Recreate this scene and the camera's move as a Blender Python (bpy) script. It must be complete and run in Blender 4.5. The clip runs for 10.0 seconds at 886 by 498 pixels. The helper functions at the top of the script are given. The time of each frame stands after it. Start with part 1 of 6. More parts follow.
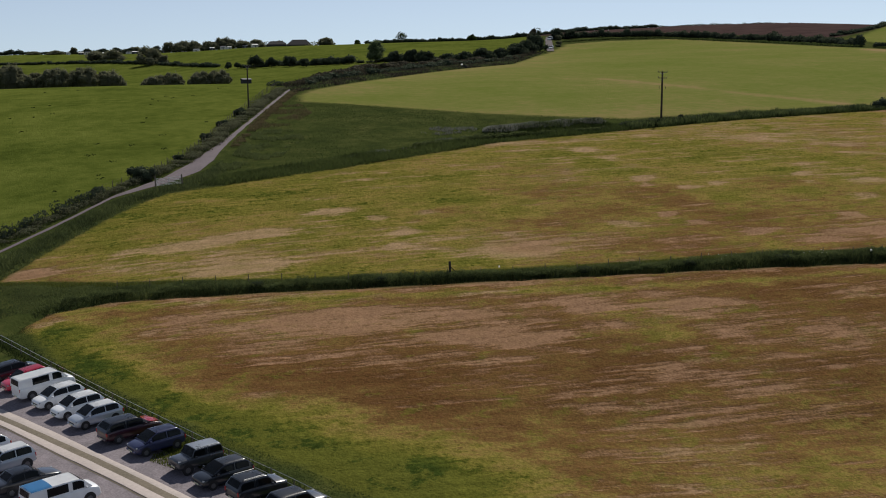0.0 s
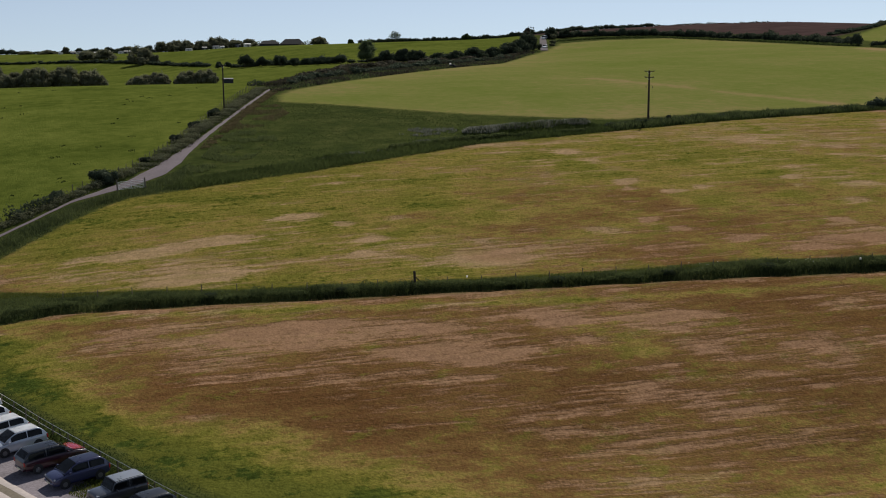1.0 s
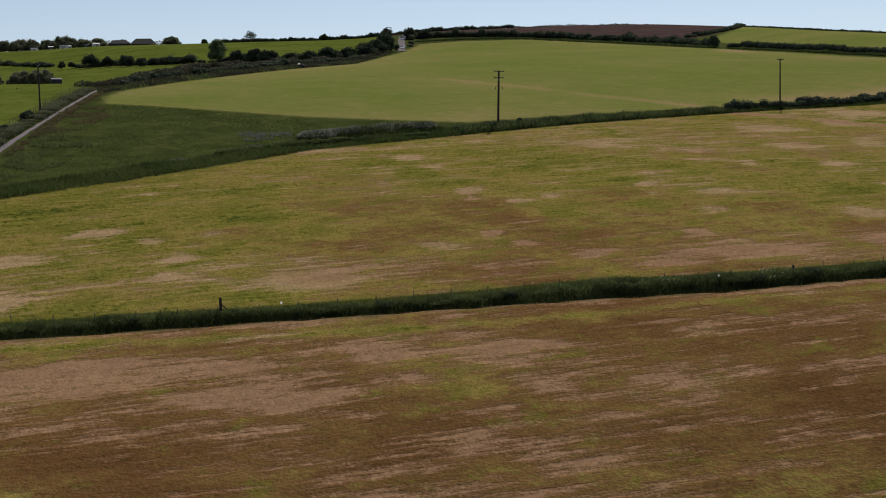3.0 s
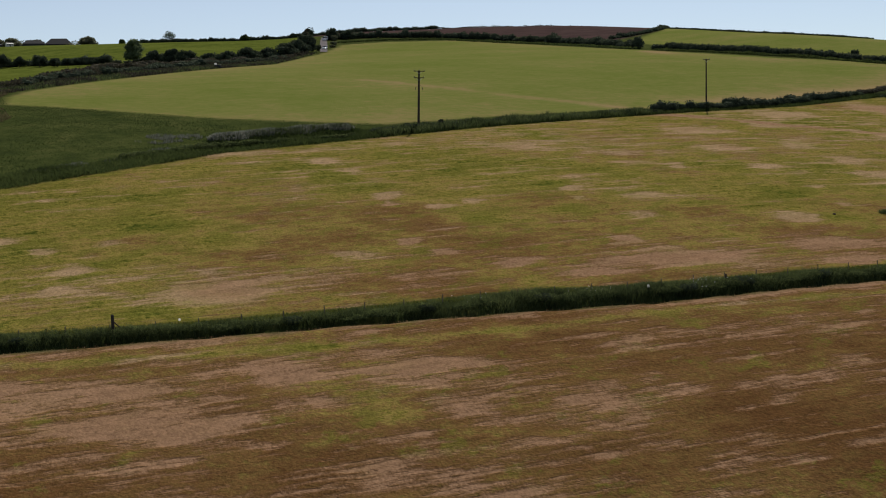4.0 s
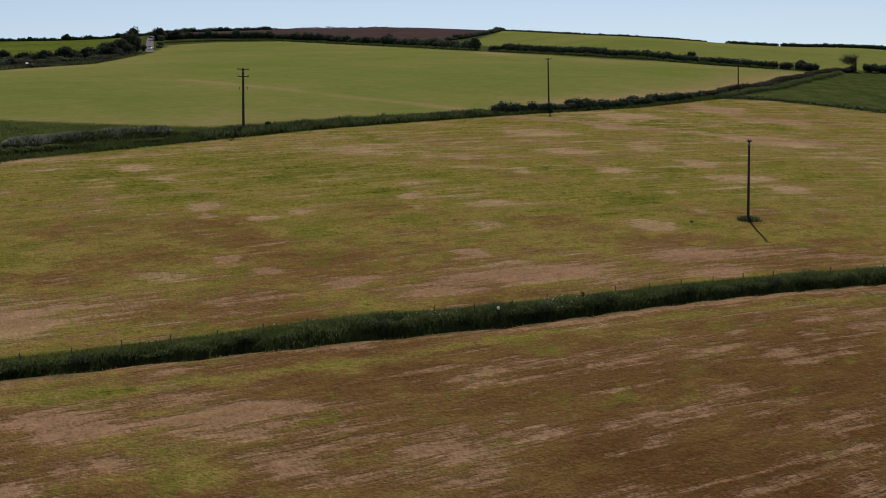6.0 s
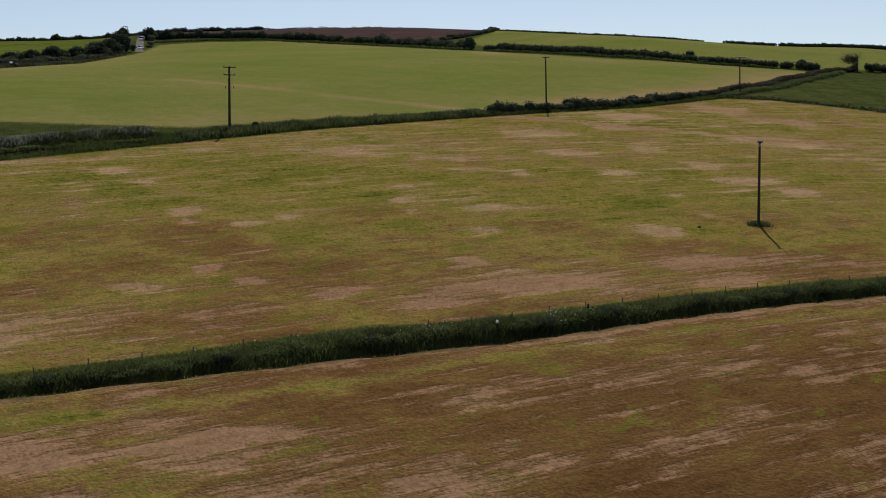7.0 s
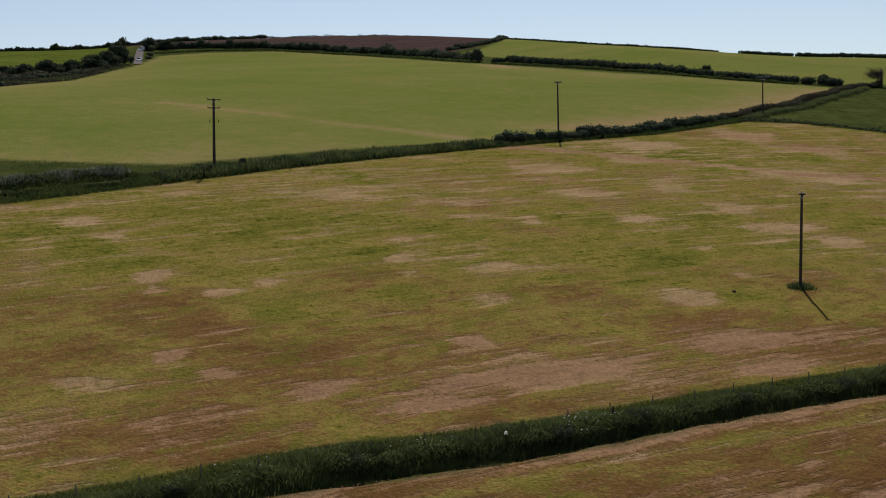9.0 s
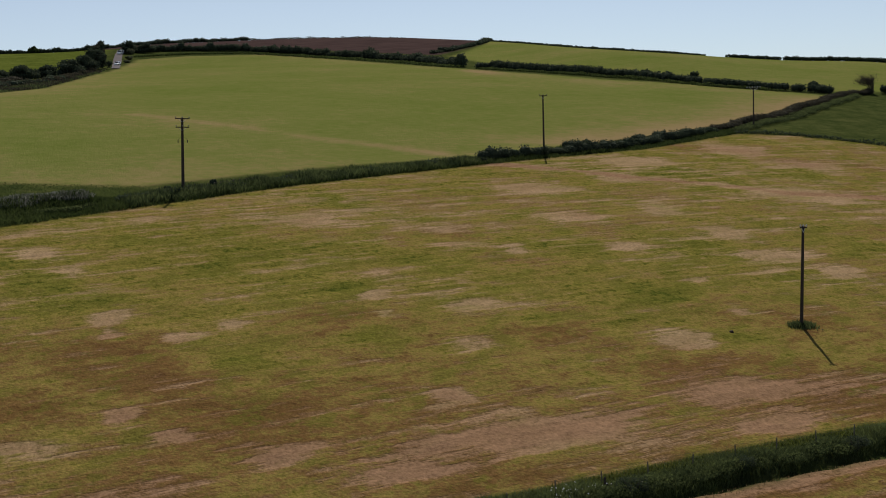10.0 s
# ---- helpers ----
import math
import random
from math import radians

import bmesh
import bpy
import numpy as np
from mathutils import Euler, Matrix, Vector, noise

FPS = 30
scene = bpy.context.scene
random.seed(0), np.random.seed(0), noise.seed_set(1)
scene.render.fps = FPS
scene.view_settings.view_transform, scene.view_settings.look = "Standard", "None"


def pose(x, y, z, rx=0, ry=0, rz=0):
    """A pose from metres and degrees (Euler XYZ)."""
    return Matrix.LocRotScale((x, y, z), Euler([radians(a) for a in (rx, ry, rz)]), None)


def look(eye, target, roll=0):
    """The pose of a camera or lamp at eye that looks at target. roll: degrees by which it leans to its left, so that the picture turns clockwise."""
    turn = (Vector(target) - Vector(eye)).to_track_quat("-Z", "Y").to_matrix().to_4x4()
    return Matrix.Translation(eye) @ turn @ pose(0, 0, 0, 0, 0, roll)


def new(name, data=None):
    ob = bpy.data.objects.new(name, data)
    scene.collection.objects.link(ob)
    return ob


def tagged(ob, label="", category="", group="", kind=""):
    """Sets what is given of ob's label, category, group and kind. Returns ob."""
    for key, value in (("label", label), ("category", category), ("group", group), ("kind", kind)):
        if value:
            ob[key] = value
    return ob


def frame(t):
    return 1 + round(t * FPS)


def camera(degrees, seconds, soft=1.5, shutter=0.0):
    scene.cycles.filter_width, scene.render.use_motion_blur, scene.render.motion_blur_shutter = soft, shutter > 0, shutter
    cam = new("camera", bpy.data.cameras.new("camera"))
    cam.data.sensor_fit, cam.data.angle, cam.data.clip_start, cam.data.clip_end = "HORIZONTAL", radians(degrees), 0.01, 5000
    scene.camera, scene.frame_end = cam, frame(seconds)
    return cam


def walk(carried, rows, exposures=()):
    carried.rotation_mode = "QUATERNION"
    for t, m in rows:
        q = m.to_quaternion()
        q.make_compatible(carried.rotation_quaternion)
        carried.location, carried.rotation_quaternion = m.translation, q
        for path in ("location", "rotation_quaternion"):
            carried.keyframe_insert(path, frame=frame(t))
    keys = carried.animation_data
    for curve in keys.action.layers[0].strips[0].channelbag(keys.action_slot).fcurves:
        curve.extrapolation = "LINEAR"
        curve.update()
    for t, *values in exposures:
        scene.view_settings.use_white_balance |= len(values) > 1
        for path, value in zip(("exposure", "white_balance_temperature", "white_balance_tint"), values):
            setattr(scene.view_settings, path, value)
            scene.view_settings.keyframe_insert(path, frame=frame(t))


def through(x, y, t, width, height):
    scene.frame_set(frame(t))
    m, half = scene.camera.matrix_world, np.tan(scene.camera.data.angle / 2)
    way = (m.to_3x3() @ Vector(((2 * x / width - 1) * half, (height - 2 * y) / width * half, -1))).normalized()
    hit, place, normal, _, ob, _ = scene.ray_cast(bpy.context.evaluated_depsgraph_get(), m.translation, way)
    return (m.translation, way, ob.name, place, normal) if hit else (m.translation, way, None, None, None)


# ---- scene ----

# ---- camera: seconds, place, heading (to the left of +y), pitch and roll in degrees ----
cam = camera(37.25, 10.0, 1.05)
WAY = (
    (0.0, 0.00, -0.00, 22.00, -0.21, -5.44, -1.21),
    (0.5, 1.91, 3.71, 22.05, -0.21, -5.44, -1.24),
    (1.0, 3.62, 7.54, 22.12, -0.20, -5.45, -1.23),
    (1.5, 5.13, 11.33, 22.17, -0.17, -5.45, -1.25),
    (1.7, 5.71, 12.87, 22.20, -0.20, -5.46, -1.25),
    (1.8, 6.00, 13.64, 22.21, -0.29, -5.46, -1.25),
    (1.9, 6.29, 14.41, 22.23, -0.51, -5.46, -1.25),
    (2.0, 6.58, 15.18, 22.24, -0.99, -5.46, -1.25),
    (2.1, 6.82, 15.99, 22.24, -1.76, -5.47, -1.26),
    (2.2, 7.06, 16.80, 22.25, -2.40, -5.47, -1.26),
    (2.3, 7.29, 17.61, 22.25, -3.00, -5.48, -1.27),
    (2.5, 7.78, 19.24, 22.25, -4.05, -5.49, -1.27),
    (2.7, 8.18, 20.77, 22.25, -4.88, -5.49, -1.28),
    (3.8, 10.39, 29.24, 22.21, -8.48, -5.48, -1.32),
    (4.0, 10.79, 30.78, 22.20, -9.16, -5.48, -1.33),
    (4.5, 11.67, 34.40, 22.16, -11.18, -5.51, -1.40),
    (5.0, 12.60, 38.08, 22.07, -13.20, -5.54, -1.41),
    (5.5, 13.49, 41.69, 22.02, -15.23, -5.54, -1.41),
    (5.7, 13.91, 43.11, 22.00, -15.89, -5.53, -1.42),
    (6.8, 16.17, 50.94, 21.90, -16.43, -5.47, -1.46),
    (7.0, 16.58, 52.37, 21.88, -16.47, -5.46, -1.46),
    (7.5, 17.79, 55.94, 22.48, -16.43, -5.43, -1.48),
    (8.0, 19.11, 59.72, 23.70, -16.35, -5.42, -1.52),
    (8.5, 20.55, 63.55, 25.03, -16.19, -5.38, -1.55),
    (9.0, 21.84, 67.34, 26.34, -16.09, -5.36, -1.56),
    (9.5, 23.27, 71.06, 27.66, -15.95, -5.37, -1.55),
    (9.6, 23.57, 71.81, 27.92, -15.94, -5.39, -1.57),
    (9.7, 23.87, 72.57, 28.18, -16.03, -5.40, -1.58),
    (9.8, 24.17, 73.32, 28.44, -16.25, -5.42, -1.59),
    (9.9, 24.47, 74.08, 28.70, -16.48, -5.44, -1.60),
    (10.0, 24.77, 74.83, 28.97, -16.72, -5.45, -1.61),
)


def aim(x, y, z, heading, pitch, roll):
    h, p = radians(heading), radians(pitch)
    ahead = Vector((-math.sin(h) * math.cos(p), math.cos(h) * math.cos(p), math.sin(p)))
    return look((x, y, z), Vector((x, y, z)) + ahead, roll)


walk(cam, [(row[0], aim(*row[1:])) for row in WAY], [(0.0, -0.13), (9.0, -0.15), (10.0, -0.21)])

# ---- light: a clear summer sky, the sun ahead of the camera and a little to the right ----
SUN_AZ, SUN_EL = 19.5, 44.5
world = bpy.data.worlds.new("sky")
scene.world = world
world.use_nodes = True
wn = world.node_tree.nodes
sky = wn.new("ShaderNodeTexSky")
sky.sky_type, sky.sun_disc = "NISHITA", False
sky.sun_elevation, sky.sun_rotation = radians(SUN_EL), radians(SUN_AZ)
sky.altitude, sky.air_density, sky.dust_density, sky.ozone_density = 60, 0.75, 0.05, 5.0
pale = wn.new("ShaderNodeHueSaturation")
pale.inputs["Saturation"].default_value = 0.62
world.node_tree.links.new(sky.outputs[0], pale.inputs["Color"])
world.node_tree.links.new(pale.outputs[0], wn["Background"].inputs[0])
wn["Background"].inputs[1].default_value = 0.09
sun = new("sun", bpy.data.lights.new("sun", "SUN"))
sun.data.energy, sun.data.angle, sun.data.color = 5.0, radians(0.55), (1.0, 0.94, 0.84)
ra, re = radians(SUN_AZ), radians(SUN_EL)
to_sun = Vector((math.sin(ra) * math.cos(re), math.cos(ra) * math.cos(re), math.sin(re)))
sun.matrix_world = look(to_sun * 300, (0, 0, 0))


# ---- materials ----
class Nodes:
    """A small writer of node trees."""

    def __init__(self, name):
        self.mat = bpy.data.materials.new(name)
        self.mat.use_nodes = True
        self.tree = self.mat.node_tree
        self.bsdf = self.tree.nodes["Principled BSDF"]

    def put(self, kind, ins=(), operation="", data_type="", attribute_name=""):
        n = self.tree.nodes.new(kind)
        if operation:
            n.operation = operation
        if data_type:
            n.data_type = data_type
        if attribute_name:
            n.attribute_name = attribute_name
        for k, v in dict(ins).items():
            self.link(v, n.inputs[k])
        return n

    def link(self, v, socket):
        if isinstance(v, bpy.types.NodeSocket):
            self.tree.links.new(v, socket)
        else:
            socket.default_value = v

    def place(self, scale=(1, 1, 1), turn=0.0):
        c = self.put("ShaderNodeTexCoord")
        n = self.put("ShaderNodeMapping", {"Vector": c.outputs["Object"], "Rotation": (0, 0, radians(turn)), "Scale": tuple(1 / v for v in scale)})
        n.vector_type = "TEXTURE"
        return n.outputs[0]

    def noise(self, size, detail=3.0, rough=0.55, scale=(1, 1, 1), turn=0.0):
        return self.put("ShaderNodeTexNoise", {"Vector": self.place(scale, turn), "Scale": 1.0 / size, "Detail": detail, "Roughness": rough}).outputs["Fac"]

    def math(self, op, a, b=0.0, clamp=False):
        n = self.put("ShaderNodeMath", {0: a, 1: b}, operation=op)
        n.use_clamp = clamp
        return n.outputs[0]

    def mix(self, fac, a, b):
        n = self.put("ShaderNodeMix", {"Factor": fac}, data_type="RGBA")
        self.link(a, n.inputs["A"])
        self.link(b, n.inputs["B"])
        return next(o for o in n.outputs if o.type == "RGBA")

    def ramp(self, fac, *stops):
        n = self.put("ShaderNodeValToRGB", {"Fac": fac})
        e = n.color_ramp.elements
        while len(e) < len(stops):
            e.new(0.5)
        for el, (at, col) in zip(e, stops):
            el.position, el.color = at, (*col, 1)
        return n.outputs[0]

    def attr(self, name):
        return self.put("ShaderNodeAttribute", attribute_name=name)

    def bump(self, height, strength, distance):
        self.link(self.put("ShaderNodeBump", {"Height": height, "Strength": strength, "Distance": distance}).outputs[0], self.bsdf.inputs["Normal"])

    def done(self, color, rough=0.8, metal=0.0, spec=0.3):
        self.link(color, self.bsdf.inputs["Base Color"])
        self.link(rough, self.bsdf.inputs["Roughness"])
        self.bsdf.inputs["Metallic"].default_value = metal
        self.bsdf.inputs["Specular IOR Level"].default_value = spec
        return self.mat


def plain(name, col, rough=0.6, metal=0.0, vary=0.15, size=0.4, spec=0.4):
    """A surface of one colour with grain and faint wear."""
    n = Nodes(name)
    f = n.noise(size, 4.0)
    g = n.noise(size * 12, 2.0)
    s = n.math("ADD", n.math("MULTIPLY", f, 0.6), n.math("MULTIPLY", g, 0.4))
    lo, hi = tuple(c * (1 - vary) for c in col), tuple(min(1, c * (1 + vary)) for c in col)
    n.bump(f, 0.15, size * 0.05)
    return n.done(n.ramp(s, (0.3, lo), (0.7, hi)), rough, metal, spec)


def leafy(name, dark, light, through=0.35, rough=0.6):
    """Leaves and blades: tone runs from 0 (dark) to 1 (light); light passes through."""
    n = Nodes(name)
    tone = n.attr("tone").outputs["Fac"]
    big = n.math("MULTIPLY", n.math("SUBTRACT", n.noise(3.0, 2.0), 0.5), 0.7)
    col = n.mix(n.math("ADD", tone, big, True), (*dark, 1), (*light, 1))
    mat = n.done(col, 0.95, 0.0, 0.04)
    tr = n.put("ShaderNodeBsdfTranslucent", {"Color": col})
    mx = n.put("ShaderNodeMixShader", {0: through, 1: n.bsdf.outputs[0], 2: tr.outputs[0]})
    n.link(mx.outputs[0], n.tree.nodes["Material Output"].inputs[0])
    return mat


def land_material():
    """Fields by their cover: mown hay, crop, pasture, plough; the rest is rough grass."""
    n = Nodes("land")
    cover = n.attr("cover")
    split = n.put("ShaderNodeSeparateColor", {0: cover.outputs["Color"]})
    hay, crop, pasture = split.outputs
    plough = cover.outputs["Alpha"]
    dry = n.attr("dry").outputs["Fac"]
    mid, fine = n.noise(1.7, 4.0, 0.62), n.noise(0.28, 3.0, 0.65)

    def off(v, k):
        return n.math("MULTIPLY", n.math("SUBTRACT", v, 0.5), k)

    def step(v, lo, hi):
        m = n.put("ShaderNodeMapRange", {"Value": v, "From Min": lo, "From Max": hi})
        m.interpolation_type = "SMOOTHSTEP"
        return m.outputs[0]

    turn = 15.0
    # the mown sward: broad drifts of green and brown, ragged at the edges, grained by tufts and stubble
    drift = n.noise(8.0, 8.0, 0.64, (0.55, 1.0, 1.0), turn)
    ragged = n.noise(2.3, 7.0, 0.68, (0.6, 1.0, 1.0), turn)
    tuft = n.noise(0.85, 5.0, 0.74, (1.35, 1.0, 1.0), turn)
    grain = n.noise(0.30, 3.0, 0.72, (1.5, 1.0, 1.0), turn)
    clump = n.noise(3.6, 7.0, 0.70, (0.7, 1.0, 1.0), turn + 40)
    row = n.noise(0.85, 4.0, 0.62, (0.05, 1.0, 1.0), turn)
    swath = n.noise(2.6, 6.0, 0.66, (0.22, 1.0, 1.0), turn)
    pale_at = n.attr("pale").outputs["Fac"]
    v = n.math("ADD", n.math("ADD", off(drift, 0.62), off(ragged, 0.95)), n.math("ADD", off(tuft, 0.95), n.math("ADD", off(row, 0.34), off(swath, 0.45))))
    v = n.math("ADD", dry, n.math("MULTIPLY", v, n.math("ADD", n.math("MULTIPLY", dry, 0.9), 0.34, True)))
    hay_col = n.ramp(v, (0.02, HAY["deep"]), (0.18, HAY["dark"]), (0.29, HAY["green"]), (0.43, HAY["olive"]), (0.56, HAY["tan"]), (0.80, HAY["brown"]))
    lush = step(n.math("SUBTRACT", n.math("ADD", clump, off(tuft, 0.35)), n.math("MULTIPLY", dry, 0.24)), 0.40, 0.48)
    hay_col = n.mix(n.math("MULTIPLY", lush, 0.62), hay_col, (*HAY["bright"], 1))
    pale = n.math("ADD", n.math("ADD", pale_at, off(ragged, 1.35)), n.math("ADD", n.math("ADD", off(drift, 0.4), off(swath, 1.55)), off(row, 1.1)))
    pale = step(n.math("ADD", pale, n.math("ADD", off(tuft, 0.55), off(grain, 0.3))), 0.33, 0.78)
    bleach = n.ramp(n.noise(3.0, 5.0, 0.65, (0.5, 1.0, 1.0), turn), (0.30, HAY["lime"]), (0.45, HAY["sand"]), (0.64, HAY["pale"]))
    bleach = n.mix(n.math("MULTIPLY", step(dry, 0.46, 0.62), 0.8), bleach, (*HAY["pink"], 1))
    hay_col = n.mix(n.math("MULTIPLY", pale, 0.88), hay_col, bleach)
    # dark flecks painted between the tufts, for the small shadows the clumps cast
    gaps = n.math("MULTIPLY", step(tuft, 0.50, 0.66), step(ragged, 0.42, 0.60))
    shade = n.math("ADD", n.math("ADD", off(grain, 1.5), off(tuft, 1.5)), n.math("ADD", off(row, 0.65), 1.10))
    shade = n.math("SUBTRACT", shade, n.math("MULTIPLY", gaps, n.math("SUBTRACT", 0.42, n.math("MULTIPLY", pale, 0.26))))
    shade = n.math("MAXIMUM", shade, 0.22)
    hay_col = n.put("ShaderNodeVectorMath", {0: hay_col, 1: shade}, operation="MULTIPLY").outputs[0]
    drill = n.noise(1.2, 2.0, 0.5, (0.05, 1.0, 1.0), 30.0)
    e = n.math("ADD", n.math("MULTIPLY", dry, 0.9), n.math("ADD", off(n.noise(30.0, 4.0, 0.6), 0.75), off(n.noise(6.0, 5.0, 0.65, (0.9, 1.0, 1.0), 30.0), 0.45)))
    e = n.math("ADD", e, off(drill, 0.2))
    e = n.math("ADD", e, n.math("ADD", off(mid, 0.45), off(n.noise(3.4, 4.0, 0.7), 0.45)))
    crop_col = n.ramp(n.math("ADD", e, 0.245, True), (0.05, CROP[0]), (0.45, CROP[1]), (0.9, CROP[2]))
    p = n.math("ADD", n.math("MULTIPLY", n.noise(16.0, 5.0, 0.65), 0.6), n.math("MULTIPLY", n.noise(2.6, 4.0, 0.7), 0.45))
    past_col = n.ramp(p, (0.38, PAST[0]), (0.52, PAST[1]), (0.66, PAST[2]))
    r = n.math("ADD", n.math("MULTIPLY", n.noise(6.0, 5.0, 0.65), 0.6), n.math("MULTIPLY", mid, 0.45))
    r = n.math("ADD", r, off(fine, 0.3))
    rough_col = n.ramp(r, (0.36, ROUGH[0]), (0.52, ROUGH[1]), (0.70, ROUGH[2]))
    plough_col = n.ramp(n.noise(5.0, 5.0, 0.6, (0.25, 1, 1), 30.0), (0.3, (0.042, 0.028, 0.027)), (0.7, (0.078, 0.052, 0.048)))
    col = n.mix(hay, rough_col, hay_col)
    col = n.mix(crop, col, crop_col)
    col = n.mix(pasture, col, past_col)
    col = n.mix(plough, col, plough_col)
    h = n.math("ADD", n.math("MULTIPLY", fine, 0.6), n.math("MULTIPLY", mid, 0.6))
    h = n.math("ADD", h, n.math("ADD", n.math("MULTIPLY", tuft, 0.9), n.math("MULTIPLY", row, 0.35)))
    h = n.math("MULTIPLY", h, n.math("SUBTRACT", 1.0, n.math("MULTIPLY", n.math("MULTIPLY", pale, hay), 0.45)))
    n.bump(h, 1.0, 0.20)
    return n.done(col, 1.0, 0.0, 0.0)


HAY = {"deep": (0.034, 0.050, 0.010), "dark": (0.066, 0.076, 0.013), "green": (0.139, 0.122, 0.025), "olive": (0.183, 0.138, 0.040), "tan": (0.130, 0.077, 0.028), "brown": (0.096, 0.049, 0.019),
       "bright": (0.106, 0.104, 0.019), "pink": (0.212, 0.122, 0.074), "sand": (0.236, 0.163, 0.088), "pale": (0.300, 0.205, 0.124), "lime": (0.205, 0.168, 0.064)}
CROP = ((0.107, 0.137, 0.027), (0.151, 0.158, 0.045), (0.240, 0.178, 0.086))
PAST = ((0.050, 0.068, 0.012), (0.084, 0.104, 0.019), (0.116, 0.133, 0.028))
ROUGH = ((0.029, 0.040, 0.013), (0.046, 0.059, 0.017), (0.082, 0.086, 0.029))
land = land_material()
reed = leafy("tall_grass", (0.030, 0.044, 0.020), (0.122, 0.148, 0.054), 0.42)
meadow = leafy("meadow_grass", (0.030, 0.046, 0.014), (0.082, 0.106, 0.033), 0.40)
verge = leafy("verge_grass", (0.055, 0.072, 0.014), (0.15, 0.165, 0.035), 0.40)
silver = leafy("grey_rushes", (0.070, 0.078, 0.058), (0.29, 0.295, 0.25), 0.40)
straw = leafy("hay_tufts", (0.12, 0.078, 0.036), (0.32, 0.22, 0.13), 0.4)
# hedge leaves lifted and slightly blued, with distance haze put into the colour
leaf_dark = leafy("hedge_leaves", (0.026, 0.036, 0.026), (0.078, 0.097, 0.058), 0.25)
leaf_pale = leafy("ash_leaves", (0.060, 0.085, 0.042), (0.17, 0.21, 0.10), 0.4)
willow = leafy("willow_leaves", (0.105, 0.110, 0.068), (0.170, 0.174, 0.108), 0.48)
leaf_mid = leafy("tree_leaves", (0.022, 0.036, 0.012), (0.085, 0.115, 0.035), 0.28)
leaf_brown = leafy("scrub_leaves", (0.028, 0.026, 0.020), (0.088, 0.080, 0.052), 0.25)
heath = leafy("heather", (0.048, 0.052, 0.030), (0.20, 0.205, 0.12), 0.25)
bracken = leafy("dead_bracken", (0.075, 0.062, 0.032), (0.185, 0.150, 0.080), 0.3)
petal = plain("white_petals", (0.72, 0.72, 0.66), 0.7, vary=0.06)
bark = plain("bark", (0.075, 0.058, 0.042), 0.9, vary=0.35, size=0.15)
pole_wood = plain("creosoted_wood", (0.056, 0.045, 0.039), 0.95, vary=0.3, size=0.12, spec=0.08)
post_wood = plain("weathered_wood", (0.13, 0.11, 0.085), 0.85, vary=0.3, size=0.08)
wire_mat = plain("rusted_wire", (0.10, 0.085, 0.07), 0.9, vary=0.3)
galv = plain("galvanised_steel", (0.52, 0.53, 0.54), 0.42, 0.8, 0.12, 0.2)
porcelain = plain("glazed_insulator", (0.62, 0.60, 0.56), 0.25, vary=0.05)
gravel = plain("grey_gravel", (0.178, 0.155, 0.170), 0.95, vary=0.5, size=0.15)
track_mat = plain("pinkish_stone_track", (0.100, 0.078, 0.090), 0.95, vary=0.28, size=0.35)
lane_mat = plain("worn_tarmac", (0.088, 0.074, 0.078), 0.95, vary=0.25, size=0.8, spec=0.1)
concrete = plain("pale_concrete", (0.45, 0.39, 0.36), 0.9, vary=0.16, size=0.25)
earth = plain("bare_earth", (0.045, 0.028, 0.018), 0.95, vary=0.3, size=0.05)
worn = plain("worn_earth", (0.15, 0.125, 0.09), 0.95, vary=0.35, size=0.2)
glass_dark = plain("tinted_glass", (0.010, 0.012, 0.014), 0.05, vary=0.02, spec=0.35)
tyre_mat = plain("tyre_rubber", (0.018, 0.018, 0.019), 0.85, vary=0.2)
# alloy darkened, with the shade on the wheels put into its colour
rim_mat = plain("alloy", (0.17, 0.17, 0.18), 0.45, 0.6, 0.1)
trim_mat = plain("black_plastic", (0.022, 0.022, 0.024), 0.6, vary=0.15)
lamp_clear = plain("lamp_lens", (0.30, 0.31, 0.33), 0.12, vary=0.03, spec=0.7)
lamp_red = plain("red_lens", (0.42, 0.02, 0.02), 0.15, vary=0.05, spec=0.7)
plate_mat = plain("plate", (0.62, 0.60, 0.42), 0.5, vary=0.03)
white_wall = plain("white_render", (0.74, 0.73, 0.70), 0.75, vary=0.06)
slate = plain("slate_roof", (0.018, 0.018, 0.021), 1.0, vary=0.25)
sack_mat = leafy("white_plastic", (0.90, 0.90, 0.88), (0.94, 0.94, 0.92), 0.78)
shed_mat = plain("dark_boards", (0.035, 0.035, 0.038), 0.8, vary=0.3)
dull_tin = plain("dull_sheet_roof", (0.050, 0.056, 0.075), 0.7, 0.0, 0.15)
tin = plain("grey_sheet_roof", (0.26, 0.27, 0.29), 0.5, 0.3, 0.1)


def paint(name, col, metal=0.25):
    n = Nodes("paint_" + name)
    f = n.noise(1.1, 3.0)
    lo, hi = tuple(c * 0.9 for c in col), tuple(min(1, c * 1.06) for c in col)
    mat = n.done(n.ramp(f, (0.3, lo), (0.7, hi)), n.math("ADD", n.math("MULTIPLY", f, 0.16), 0.22), metal, 0.5)
    n.bsdf.inputs["Coat Weight"].default_value = 1.0
    n.bsdf.inputs["Coat Roughness"].default_value = 0.04
    return mat


